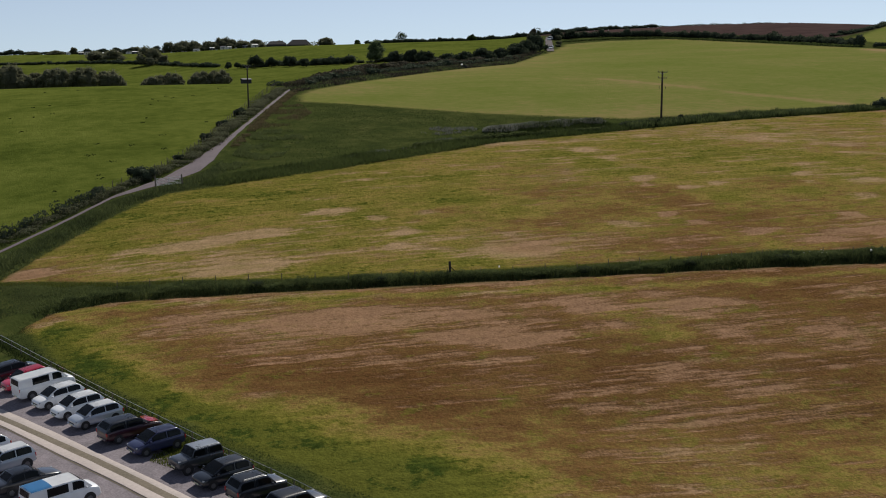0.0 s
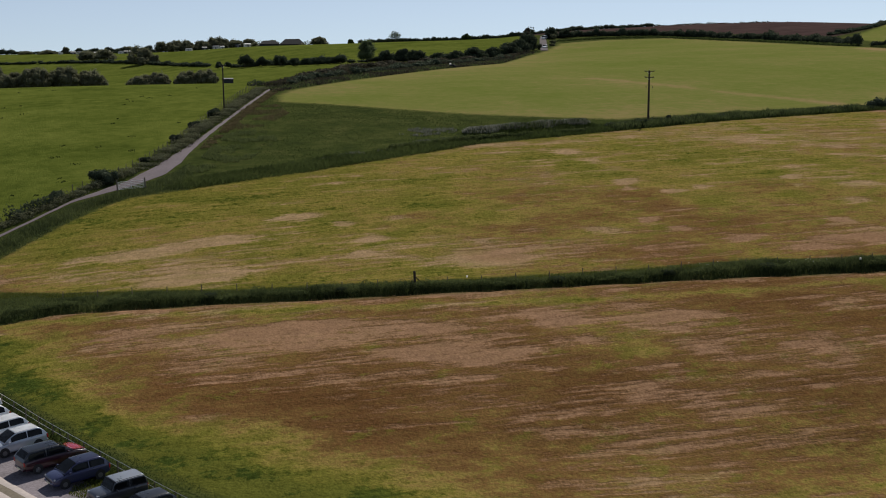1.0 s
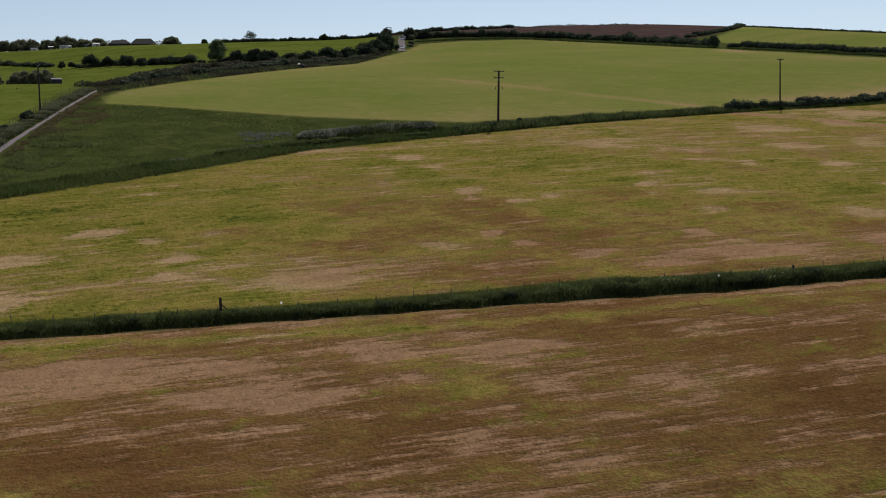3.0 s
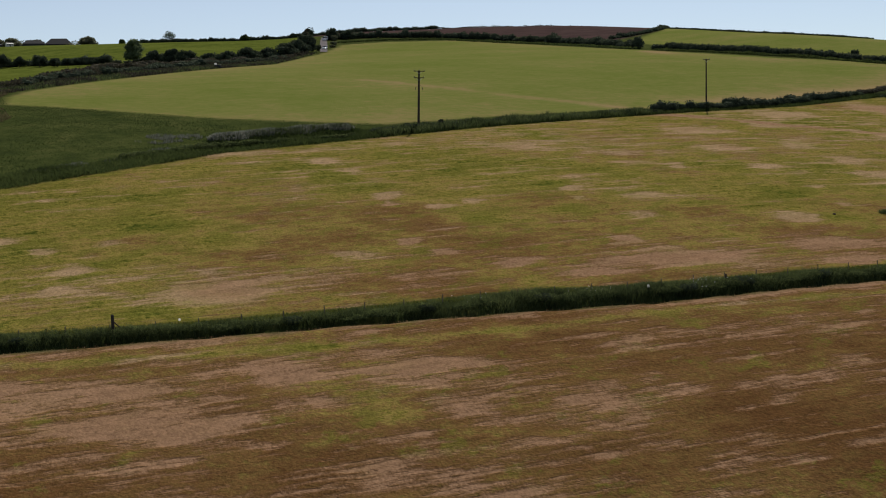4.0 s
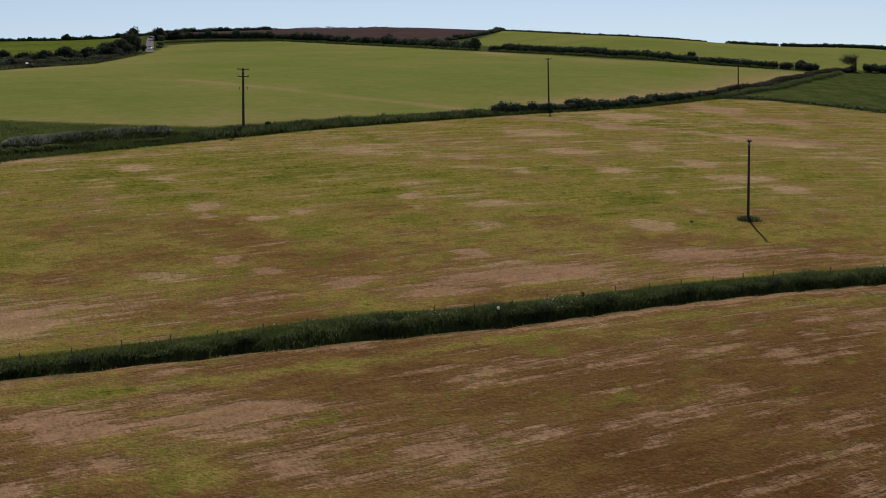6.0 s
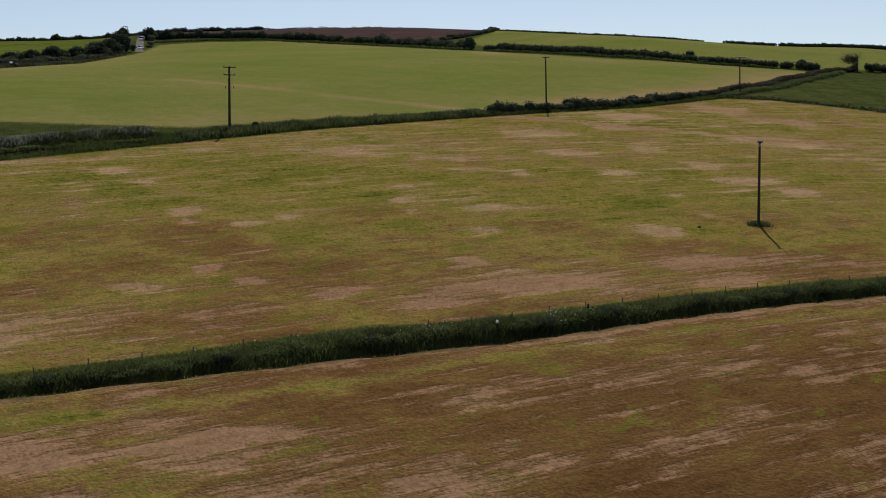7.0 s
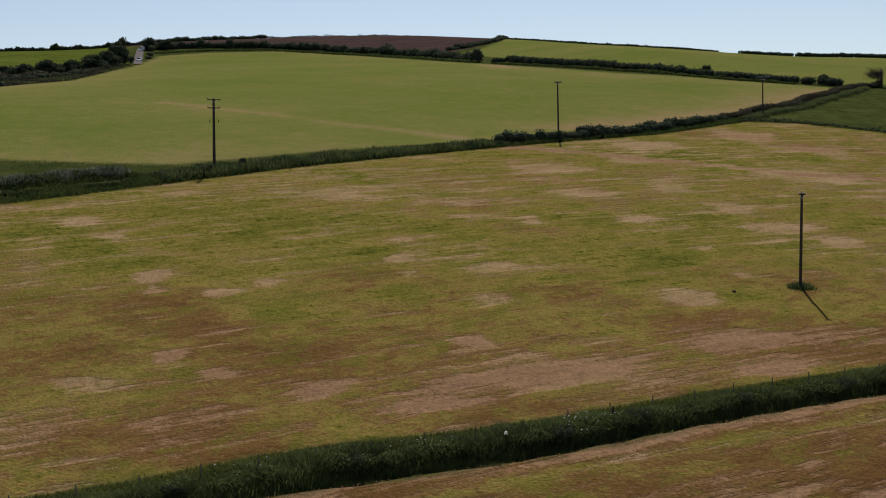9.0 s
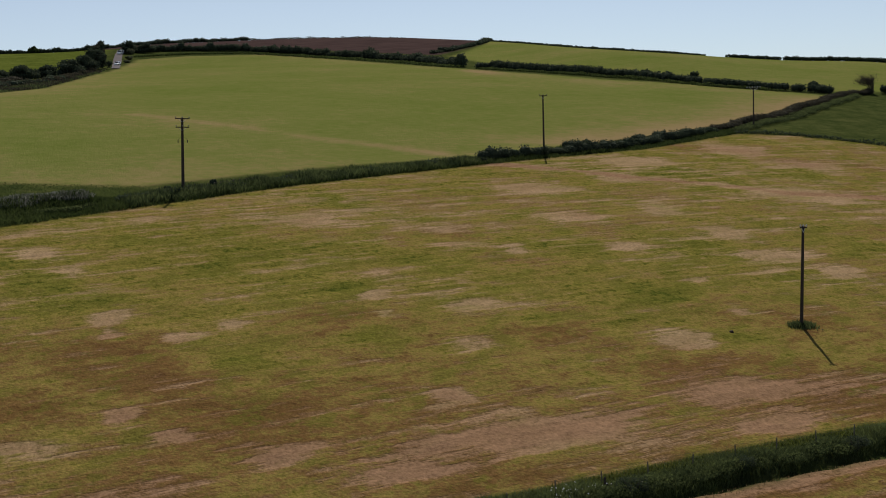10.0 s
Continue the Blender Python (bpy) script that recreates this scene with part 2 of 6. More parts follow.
# ---- helpers for meshes ----
def part(name, bm, material, parent=None, label="", smooth=False):
    """Links a bmesh as one mesh object, under a thing or a part."""
    me = bpy.data.meshes.new(name)
    bmesh.ops.recalc_face_normals(bm, faces=bm.faces)
    bm.to_mesh(me)
    bm.free()
    me.materials.append(material)
    if smooth:
        me.polygons.foreach_set("use_smooth", [True] * len(me.polygons))
    ob = new(name, me)
    ob.parent = parent
    return tagged(ob, label)


def thing(name, m, label, category, group="", kind=""):
    ob = new(name)
    ob.empty_display_size = 0.3
    ob.matrix_world = m
    return tagged(ob, label, category, group, kind)


def raw_mesh(name, verts, sides, material, tone=None, parent=None):
    """A mesh object out of an array of points, taken `sides` at a time as faces."""
    verts = np.asarray(verts, np.float32).reshape(-1, 3)
    n = len(verts) // sides
    me = bpy.data.meshes.new(name)
    me.vertices.add(n * sides)
    me.vertices.foreach_set("co", verts[: n * sides].ravel())
    me.loops.add(n * sides)
    me.loops.foreach_set("vertex_index", np.arange(n * sides, dtype=np.int32))
    me.polygons.add(n)
    me.polygons.foreach_set("loop_start", np.arange(0, n * sides, sides, dtype=np.int32))
    if tone is not None:
        at = me.attributes.new("tone", "FLOAT", "POINT")
        at.data.foreach_set("value", np.repeat(np.asarray(tone, np.float32), sides))
    me.materials.append(material)
    me.update(calc_edges=True)
    ob = new(name, me)
    ob.parent = parent
    return ob


def box(bm, size, at=(0, 0, 0), m=None, bevel=0.0):
    mm = Matrix.Translation(at) @ (m or Matrix()) @ Matrix.Diagonal((*size, 1))
    vs = bmesh.ops.create_cube(bm, size=1, matrix=mm)["verts"]
    if bevel:
        es = list({e for v in vs for e in v.link_edges})
        bmesh.ops.bevel(bm, geom=es, offset=bevel, segments=1, affect="EDGES")


def rod(bm, a, b, r0, r1=None, seg=8):
    a, b = Vector(a), Vector(b)
    m = Matrix.Translation((a + b) / 2) @ (b - a).to_track_quat("Z", "Y").to_matrix().to_4x4()
    bmesh.ops.create_cone(bm, cap_ends=True, segments=seg, radius1=r0, radius2=r0 if r1 is None else r1, depth=(b - a).length, matrix=m)


def along(line, step):
    """Points at even steps on a plan line, with their headings."""
    p = np.array(line, float)
    seg = np.hypot(*np.diff(p, axis=0).T)
    s = np.r_[0, np.cumsum(seg)]
    q = np.arange(0, s[-1], step)
    x, y = np.interp(q, s, p[:, 0]), np.interp(q, s, p[:, 1])
    k = np.clip(np.searchsorted(s, q, side="right") - 1, 0, len(seg) - 1)
    d = np.diff(p, axis=0)[k] / seg[k][:, None]
    return x, y, d


# ---- the lie of the land ----
# Height over (bearing a, log of distance v), then a rise to the skyline, then a fall beyond it.
FORM = np.array([18.71, 37.82, 5.03, -19.77, -4.79, 16.95, -3.34, -16.23, 4.06, 69.0, -4.02, -21.86, -8.37, 7.53, 18.38, -11.64, -35.12, 16.03, -7.18, 28.4, -38.81, -40.74, 13.3, -10.11])
# bearing, distance and height of the skyline
CREST = np.array([(-0.567, 1050, 70.0), (-0.317, 1000, 80.3), (-0.234, 960, 77.1), (-0.18, 900, 73.8), (-0.131, 850, 73.2), (-0.069, 800, 70.5), (-0.02, 790, 70.4), (0.034, 780, 69.9), (0.067, 780, 71.3), (0.095, 800, 75.1), (0.137, 830, 78.1), (0.198, 850, 80.9), (0.26, 850, 81.2), (0.329, 800, 75.2), (0.381, 620, 60.7), (0.419, 560, 55.8), (0.461, 560, 54.2), (0.504, 560, 52.3), (0.549, 560, 50.8), (0.594, 560, 50.4), (0.626, 560, 49.5), (0.876, 600, 36.0)])


def rolling(a, y):
    v = np.log(np.clip(y, 60, 1050) + 30.0) - 5.5
    a = np.clip(a, -0.45, 0.75)
    return np.stack([a**i * v**j for i in range(5) for j in range(6) if i + j <= 6], -1) @ FORM


def height(x, y):
    x, y = np.asarray(x, float), np.asarray(y, float)
    foot = 0.125 * (np.clip(y, 20, 100) - 100)
    y = np.maximum(y, 100.0)
    a = np.clip(x / (y + 30.0), -0.6, 0.9)
    yc = sum(np.interp(a + d, CREST[:, 0], CREST[:, 1]) for d in (-0.015, 0, 0.015)) / 3
    zc = sum(np.interp(a + d, CREST[:, 0], CREST[:, 2]) for d in (-0.015, 0, 0.015)) / 3
    y1 = 0.72 * yc
    near = rolling(a, np.minimum(y, y1))
    z1 = rolling(a, y1)
    slope, span, end = (z1 - rolling(a, y1 - 4.0)) / 4.0, yc - y1, 0.035
    t = np.clip((y - y1) / span, 0, 1)
    rise = (2 * t**3 - 3 * t**2 + 1) * z1 + (t**3 - 2 * t**2 + t) * span * slope + (3 * t**2 - 2 * t**3) * zc + (t**3 - t**2) * span * end
    d = np.maximum(y - yc, 0)
    fall = zc + end * d * np.exp(-d / 40) - np.where(d > 50, 0.09 * d - 2.25, 0.0009 * d * d)
    z = np.where(y > yc, fall, np.where(y > y1, rise, near))
    # a hollow behind the brow of the pasture
    k = np.clip((-0.05 - a) / 0.06, 0, 1)
    z = z - 9.0 * np.exp(-(((y - 445) / 72) ** 2)) * k * k * (3 - 2 * k)
    return np.maximum(z + foot, -25.0)


def ground_z(x, y):
    return float(height(x, y))


def inside(poly, x, y):
    """Metres inside a plan polygon (negative outside)."""
    p = np.array(poly, float)
    q = np.roll(p, -1, axis=0)
    best, odd = np.full(np.shape(x), 1e9), np.zeros(np.shape(x), bool)
    for (ax, ay), (bx, by) in zip(p, q):
        ex, ey = bx - ax, by - ay
        t = np.clip(((x - ax) * ex + (y - ay) * ey) / (ex * ex + ey * ey + 1e-9), 0, 1)
        best = np.minimum(best, np.hypot(x - ax - t * ex, y - ay - t * ey))
        odd ^= ((ay > y) != (by > y)) & (x < ex * (y - ay) / (ey + 1e-12 * (ey == 0)) + ax)
    return np.where(odd, best, -best)


def soft(d, w):
    t = np.clip(d / w + 0.5, 0, 1)
    return t * t * (3 - 2 * t)


def waver(x, y, size, seed=0.0):
    """Smooth wandering values from -1 to 1 over the plan."""
    x, y = np.asarray(x) / size + seed, np.asarray(y) / size - seed
    return (np.sin(x * 1.7 + 1.3 * np.sin(y * 1.1 + seed)) + np.sin(y * 1.9 + 1.1 * np.sin(x * 1.3 + 2.0)) + np.sin((x + y) * 0.9 + 3.0)) / 3


HAY_LOW = [(-40.5, 126.7), (-39.0, 130.5), (-33.3, 133), (-21.8, 133.4), (-10.3, 134), (13.2, 136.6), (32.3, 139.2), (48.4, 141.1), (60, 144), (81.7, 149),
           (140, 162), (260, 185), (260, 0), (60, 0), (34, 50), (5, 75), (-11.3, 90.4), (-20.9, 99.4), (-33, 113.3), (-37.7, 120.8)]
HAY_HIGH = [(-48.6, 144.0), (-34.9, 140.1), (-16.5, 138.2), (7.5, 139.9), (24, 142.6), (33, 144.9), (50, 146.6), (85, 154.3), (140, 168), (260, 195), (260, 240),
            (174.7, 287.4), (168.8, 291.3), (159.6, 296.2), (149.6, 296.3), (138.5, 288.2), (121.4, 275.5), (88.7, 259.6), (55, 242), (32, 228), (21.7, 222),
            (10.3, 216), (2.5, 208.7), (-14.4, 195.2), (-29.8, 185.7), (-37, 181.8), (-40.3, 175.4), (-43.2, 166.1), (-45.6, 156.5), (-47.4, 149.2)]
CROP_FIELD = [(-27.5, 272), (-13.6, 264), (-2.2, 257), (8.5, 251), (24.2, 246.2), (35.6, 243.4), (61, 256.3), (88, 266), (111, 279), (146, 303),
              (178, 330), (221, 374), (203, 395), (180, 425), (165, 475), (162, 495), (154.8, 532), (142, 627), (124, 672), (116, 668), (89, 670), (65.6, 652),
              (56.9, 616), (42.5, 549), (34, 490), (26, 434), (8.6, 394.7), (-10, 342.7), (-20, 317.8), (-27, 300), (-29, 285)]
CREST_FIELD = [(192, 612), (180, 520), (173, 499), (181, 467), (189, 440), (205, 400), (228, 386), (300, 402), (700, 480), (700, 950), (262, 950), (236, 697)]
PLOUGHED = [(55, 735), (120, 724), (166, 668), (190, 625), (234, 697), (258, 760), (255, 980), (40, 980)]
LANE_SIDE = [(-57, 157), (-54, 164), (-51, 172), (-47, 184), (-42.5, 194), (-40, 204), (-38.4, 226), (-37, 250), (-36, 292), (-38, 313)]
PASTURE = [(-57, 120)] + LANE_SIDE + [(-34, 330), (-27, 350), (-14, 390), (3, 420), (22, 450), (36, 520), (48, 600), (50, 660), (58, 730), (58, 1500), (-900, 1500), (-900, 90), (-60, 90)]
# pale, dry spots in the mown grass: place and half sizes
PALE_HIGH = [(60.0, 184.7, 2.5, 1.5), (56.5, 173.9, 2.0, 1.8), (51.9, 163.3, 1.6, 1.3), (28.7, 163.2, 1.5, 1.9), (52.4, 189.1, 1.3, 1.3), (52.0, 183.3, 0.8, 1.0), (38.7, 182.3, 1.1, 1.0),
             (34.6, 179.6, 1.6, 1.6), (29.0, 181.6, 1.0, 0.8), (38.0, 155.2, 2.1, 1.3), (31.9, 159.8, 1.4, 1.1), (75.3, 172.5, 2.5, 2.9), (74.4, 161.0, 4.9, 2.6), (22.8, 159.1, 2.1, 1.3),
             (44.1, 150.6, 3.1, 1.1), (72.3, 153.6, 3.3, 1.3), (84.5, 180.3, 1.7, 1.8), (104.4, 194.3, 2.3, 1.8), (86.0, 191.2, 1.5, 1.0)]
PALE_UPPER = [(125.5, 235.5, 5.9, 5.0), (98.9, 224.6, 1.9, 2.8), (100.7, 211.6, 2.3, 3.0), (85.2, 220.3, 3.5, 2.0), (71.8, 204.4, 1.1, 1.8), (86.7, 238.3, 4.7, 3.3), (85.3, 204.8, 2.0, 1.5),
              (101.2, 200.1, 3.4, 2.0), (138.1, 274.8, 4.6, 5.0), (143.6, 261.0, 4.8, 3.3), (23.3, 208.8, 1.4, 2.0), (26.8, 201.7, 1.5, 1.5), (52.5, 220.9, 2.9, 2.3), (103.0, 246.1, 3.0, 2.5),
              (66, 207.2, 3.2, 1.2), (29.2, 186.2, 2, 1.7), (112, 262, 5, 4)]
PALE_WEST = [(-13.7, 168.3, 3.2, 1.8), (-4.0, 157.1, 1.9, 2.0), (-4.6, 150.4, 1.2, 1.3), (9.4, 147.9, 4.2, 2.8), (-21.6, 158.1, 2.5, 2.0), (-21.8, 143.3, 4.9, 2.6), (-7.6, 164.4, 1.4, 1.8),
             (-26.3, 155.9, 2.4, 2.0), (-1.6, 166.5, 2.2, 1.3), (-31.4, 153.3, 4.2, 2.1), (-45.5, 146.5, 2.6, 2.0), (56.1, 155.2, 5.5, 2.1)]
PALE_LOW = [(24.6, 126.7, 3.1, 2.1), (13.7, 126.6, 3.9, 1.9), (42.9, 121.9, 2.6, 1.1), (34.5, 120.2, 2.7, 1.1), (27.2, 119.2, 2.1, 1.1), (41.9, 130.7, 2.6, 1.6), (2.8, 124.6, 2.9, 1.6),
            (1.9, 118.6, 3.1, 1.6), (57.8, 126.7, 1.8, 1.0), (49.6, 119.6, 1.6, 1.1), (45.9, 113.6, 1.5, 1.1), (66.5, 132.1, 1.9, 1.3), (18.9, 110.8, 2.8, 1.4), (-13.3, 123.0, 6.3, 2.4)]
PALE_NEAR = [(-9.3, 125.8, 5.5, 1.6), (7.6, 117.6, 3.0, 1.5), (-14.6, 104.3, 2.0, 2.4), (25.7, 128.3, 2.9, 1.3), (25.4, 107.0, 2.4, 1.5), (11.8, 103.6, 2.2, 1.4), (-5.6, 112.1, 2.4, 1.3),
             (-3.6, 102.6, 2.7, 1.3), (-38.2, 126.5, 1.6, 3.0), (-25.5, 124.5, 4.0, 2.2)]
# greener spots
LUSH = [(34.3, 134.5, 3.6, 1.3), (21.6, 122.3, 2.3, 1.1), (43.5, 115.9, 3.1, 1.9), (59.7, 128.7, 4.2, 1.8), (19.6, 118.7, 3.3, 1.3), (-8.9, 117.4, 1.7, 0.8), (-15.6, 108.9, 1.5, 1.3),
        (-9.4, 102.1, 2.1, 1.6), (11.6, 124.0, 1.4, 0.8), (18.8, 122.4, 1.4, 0.5), (15.3, 114.2, 1.2, 1.1), (11.4, 111.2, 2.4, 1.3), (25.0, 116.6, 1.2, 1.3), (20.1, 107.1, 1.6, 0.5),
        (-19.4, 109.9, 1.1, 1.0), (-21.8, 111.6, 1.3, 1.0), (-7.9, 99.7, 2.6, 1.6), (-40, 168, 4, 9)]
LUSH_HIGH = [(65.0, 179.6, 2.0, 1.3), (48.7, 178.3, 1.8, 1.6), (57.4, 160.1, 1.6, 0.8), (54.9, 163.9, 2.1, 1.0), (80.1, 186.3, 2.9, 2.3), (37.9, 173.4, 2.5, 2.1), (49.9, 191.8, 3.1, 1.8),
             (-28.0, 180.0, 6.3, 2.0), (3.3, 173.3, 4.0, 2.0), (-1.1, 158.4, 1.8, 1.3), (10.4, 165.2, 3.2, 2.5)]
PATHS = [[(88, 259.2), (97.6, 254.1), (106.1, 247.2), (114.7, 243.1), (123.9, 237), (139.1, 235.5), (170, 228)], [(83.1, 269), (77.8, 276), (67.7, 288.2), (59.7, 302.3), (49.8, 317.6), (41.6, 329.6)]]
SWARD = [(-38, 130.5), (2.3, 131.5), (18.6, 132.8), (36.8, 135.8), (46.5, 138.5), (58.4, 140.8), (75.8, 144.3), (120, 154)]


def line_far(line, x, y):
    best = np.full(np.shape(x), 1e9)
    for (ax, ay), (bx, by) in zip(line[:-1], line[1:]):
        ex, ey = bx - ax, by - ay
        t = np.clip(((x - ax) * ex + (y - ay) * ey) / (ex * ex + ey * ey), 0, 1)
        best = np.minimum(best, np.hypot(x - ax - t * ex, y - ay - t * ey))
    return best


RUSH_MOUND = [(9.5, 223.0), (15, 226.2), (23, 230.4), (28.5, 232.6)]


def trench(x, y):
    """The cut of the ditch along the upper edge of the lower field, and the mound of the rushes above the upper one."""
    x, y = np.asarray(x, float), np.asarray(y, float)
    mound = 1.35 * np.exp(-((line_far(RUSH_MOUND, x, y) / 2.0) ** 2))
    return mound - 0.85 * np.exp(-(((inside(HAY_LOW, x, y) + 1.1) / 0.65) ** 2)) * (y > 125) * (y < 175) * (x > -42)


def build_ground():
    fine_a = np.arange(-0.46, 0.7601, 0.004)
    a = np.r_[-9, -6, -4, -2.6, -1.7, -1.2, -0.9, -0.7, -0.56, fine_a, 0.86, 1.0, 1.3, 1.8, 2.7, 4, 6, 9]
    y = np.r_[-900, -600, -400, -250, -150, -80, -30, 0, 30, 45, np.exp(np.arange(math.log(88), math.log(1150), 0.0058)) - 30, 1160, 1230, 1320, 1450, 1650, 2000, 2600, 3400, 4500]
    A, Y = np.meshgrid(a, y)
    X = A * (np.maximum(Y, 58) + 30)
    Z = height(X, Y)
    x, yy = X.ravel(), Y.ravel()
    low, high = inside(HAY_LOW, x, yy), inside(HAY_HIGH, x, yy)
    wob = 0.5 * waver(x, yy, 2.3) + 0.3 * waver(x, yy, 0.8, 4.0)
    hay = np.maximum(soft(low + wob, 1.6), soft(high + wob * 0.6, 1.2))
    crop = np.maximum(soft(inside(CROP_FIELD, x, yy), 2.0), soft(inside(CREST_FIELD, x, yy), 5.0))
    pasture = soft(inside(PASTURE, x, yy), 2.5)
    plough = soft(inside(PLOUGHED, x, yy), 5.0)
    dry = 0.38 + 0.08 * waver(x, yy, 16.0) + 0.08 * waver(x, yy, 5.0, 2.0)
    dry = np.where(low > -2, dry + 0.23 + 0.05 * np.clip((x - 15) / 30, 0, 1) + 0.17 * np.clip((124 - yy) / 20, 0, 1) - 0.21 * np.clip((110 - yy) / 14, 0, 1), dry)
    pale = np.where(low > -2, 0.33 + 0.05 * np.clip((x - 5) / 25, 0, 1), 0.165) + 0.10 * waver(x, yy, 11.0, 3.0)
    pale += 0.19 * np.exp(-(((x + 8) / 26) ** 2 + ((yy - 120) / 11) ** 2)) * (low > -2)
    # upper field: browner towards the ditch, paler with distance up the slope
    dry += np.where(high > 0, -0.05 * np.clip((30 - x) / 40, 0, 1) + 0.12 * np.clip((195 - yy) / 40, 0, 1) * np.clip((x + 20) / 50, 0.25, 1) - 0.07 * np.clip((yy - 178) / 30, 0, 1), 0)
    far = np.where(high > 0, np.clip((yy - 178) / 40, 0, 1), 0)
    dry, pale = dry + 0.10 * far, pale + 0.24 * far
    near = np.where(high > 0, np.exp(-np.abs(yy - 150 - 0.10 * x) / 6.0), 0)
    dry, pale = dry + 0.12 * near, pale + 0.31 * near
    for cx, cy, rx, ry in PALE_HIGH + PALE_UPPER + PALE_WEST + PALE_LOW + PALE_NEAR:
        q = ((x - cx - 0.35 * rx * waver(x, yy, 1.7, cx)) / (rx * 1.1)) ** 2 + ((yy - cy - 0.10 * (x - cx)) / (ry * 1.1)) ** 2
        pale += np.where(high > 0, 0.84, 0.44 * np.clip((yy - 96) / 22, 0.5, 1)) * np.exp(-(q**1.1))
        dry += 0.08 * np.exp(-q)
    for cx, cy, rx, ry in LUSH + LUSH_HIGH:
        q = np.exp(-((((x - cx) / (rx * 1.2)) ** 2 + ((yy - cy - 0.10 * (x - cx)) / (ry * 1.2)) ** 2) ** 1.3))
        dry, pale = dry - np.where(high > 0, 0.15, 0.13) * q, pale - 0.4 * q
    q = np.exp(-((line_far(SWARD, x, yy) / 0.75) ** 2))
    dry, pale = dry - 0.24 * q, pale - 0.1 * q
    q = np.exp(-((line_far(HAY_LOW[2:11], x, yy) / 1.3) ** 2)) * (low > -3)
    dry, pale = dry + 0.1 * q, pale + 0.35 * q
    side = np.maximum(line_far(HAY_LOW[14:20], x, yy), 0)
    side = side + 2.4 * waver(x, yy, 5.0, 9.0) + 1.4 * waver(x, yy, 1.8, 4.0) + 1.6 * waver(x, yy, 0.9, 7.0)
    q = np.exp(-np.maximum(side - 0.8, 0) / 6.0) * (low > -3)
    dry, pale = dry - 0.66 * q + 0.10 * np.exp(-(((x + 14) / 9) ** 2 + ((yy - 108) / 6) ** 2)), pale - 0.6 * q
    q = np.exp(-(((x + 6) / 9) ** 2 + ((yy - 88) / 8) ** 2)) * (low > -3)
    dry, pale = dry - 0.30 * q, pale - 0.4 * q
    crop_in = np.maximum(inside(CROP_FIELD, x, yy), inside(CREST_FIELD, x, yy) + 30)
    dry = np.where(crop > 0.01, 0.12 + 0.10 * waver(x, yy, 30.0) + 0.55 * np.exp(-np.maximum(crop_in, 0) / 8.0) * ((x > 95) & (yy > 280) & (yy < 430)) + 0.26 * np.exp(-np.maximum(crop_in, 0) / 12.0), dry)
    dry += 0.8 * np.exp(-(((x - 160) / 5) ** 2 + ((yy - 477) / 14) ** 2))
    for p, wide in zip(PATHS, (1.3, 2.2)):
        q = np.exp(-((line_far(p, x, yy) / wide) ** 2)) * (0.75 + 0.35 * waver(x, yy, 3.0))
        dry, pale = dry + 0.5 * q, pale + 0.9 * q
    # small unevenness, and the hollow at the foot of the ditch bank
    Zf = Z.ravel() + (0.06 * waver(x, yy, 1.4, 1.0) + 0.04 * waver(x, yy, 0.7, 6.0)) * (yy > 60) * (yy < 300) * np.clip(np.maximum(low, high) / 2 + 0.3, 0, 1)
    Zf += trench(x, yy)
    ny, nx = A.shape
    idx = np.arange(nx * ny).reshape(ny, nx)
    quads = np.stack([idx[:-1, :-1], idx[:-1, 1:], idx[1:, 1:], idx[1:, :-1]], -1).reshape(-1, 4)
    mid_x, mid_y = x[quads].mean(1), yy[quads].mean(1)
    kind = np.zeros(len(quads), int)
    for k, poly in ((1, HAY_LOW), (2, HAY_HIGH), (3, CROP_FIELD), (4, CREST_FIELD), (5, PLOUGHED), (6, PASTURE)):
        kind[(inside(poly, mid_x, mid_y) > 0) & (kind == 0)] = k
    co = np.stack([x, yy, Zf], -1)
    cover = np.stack([hay, crop, pasture, plough], -1)
    names = ["ground", "hay_field", "hay_field", "crop_field", "crop_field", "ploughed_field", "pasture"]
    labels = ["rough green grassland rolling to a clear horizon", "freshly mown hay field with brown and pale dry streaks", "mown hay field on a slope with pale dry patches", "smooth yellow-green crop field below the hedge",
              "light green field on the hill crest", "dark brown ploughed hilltop field", "bright green sheep pasture on a gentle hill"]
    top = None
    for k in range(7):
        qs = quads[kind == k]
        used, inv = np.unique(qs, return_inverse=True)
        me = bpy.data.meshes.new(names[k])
        me.vertices.add(len(used))
        me.vertices.foreach_set("co", co[used].astype(np.float32).ravel())
        me.loops.add(len(qs) * 4)
        me.loops.foreach_set("vertex_index", inv.reshape(-1).astype(np.int32))
        me.polygons.add(len(qs))
        me.polygons.foreach_set("loop_start", np.arange(0, len(qs) * 4, 4, dtype=np.int32))
        me.polygons.foreach_set("use_smooth", np.ones(len(qs), bool))
        at = me.attributes.new("cover", "FLOAT_COLOR", "POINT")
        at.data.foreach_set("color", cover[used].astype(np.float32).ravel())
        at = me.attributes.new("dry", "FLOAT", "POINT")
        at.data.foreach_set("value", dry[used].astype(np.float32))
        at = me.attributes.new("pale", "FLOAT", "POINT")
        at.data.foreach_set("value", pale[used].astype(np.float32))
        me.materials.append(land)
        me.update(calc_edges=True)
        ob = new(names[k], me)
        ob.parent = top
        if top is None:
            top = tagged(ob, labels[k], "ground", kind="structure")
        else:
            tagged(ob, labels[k])
    return top


ground = build_ground()


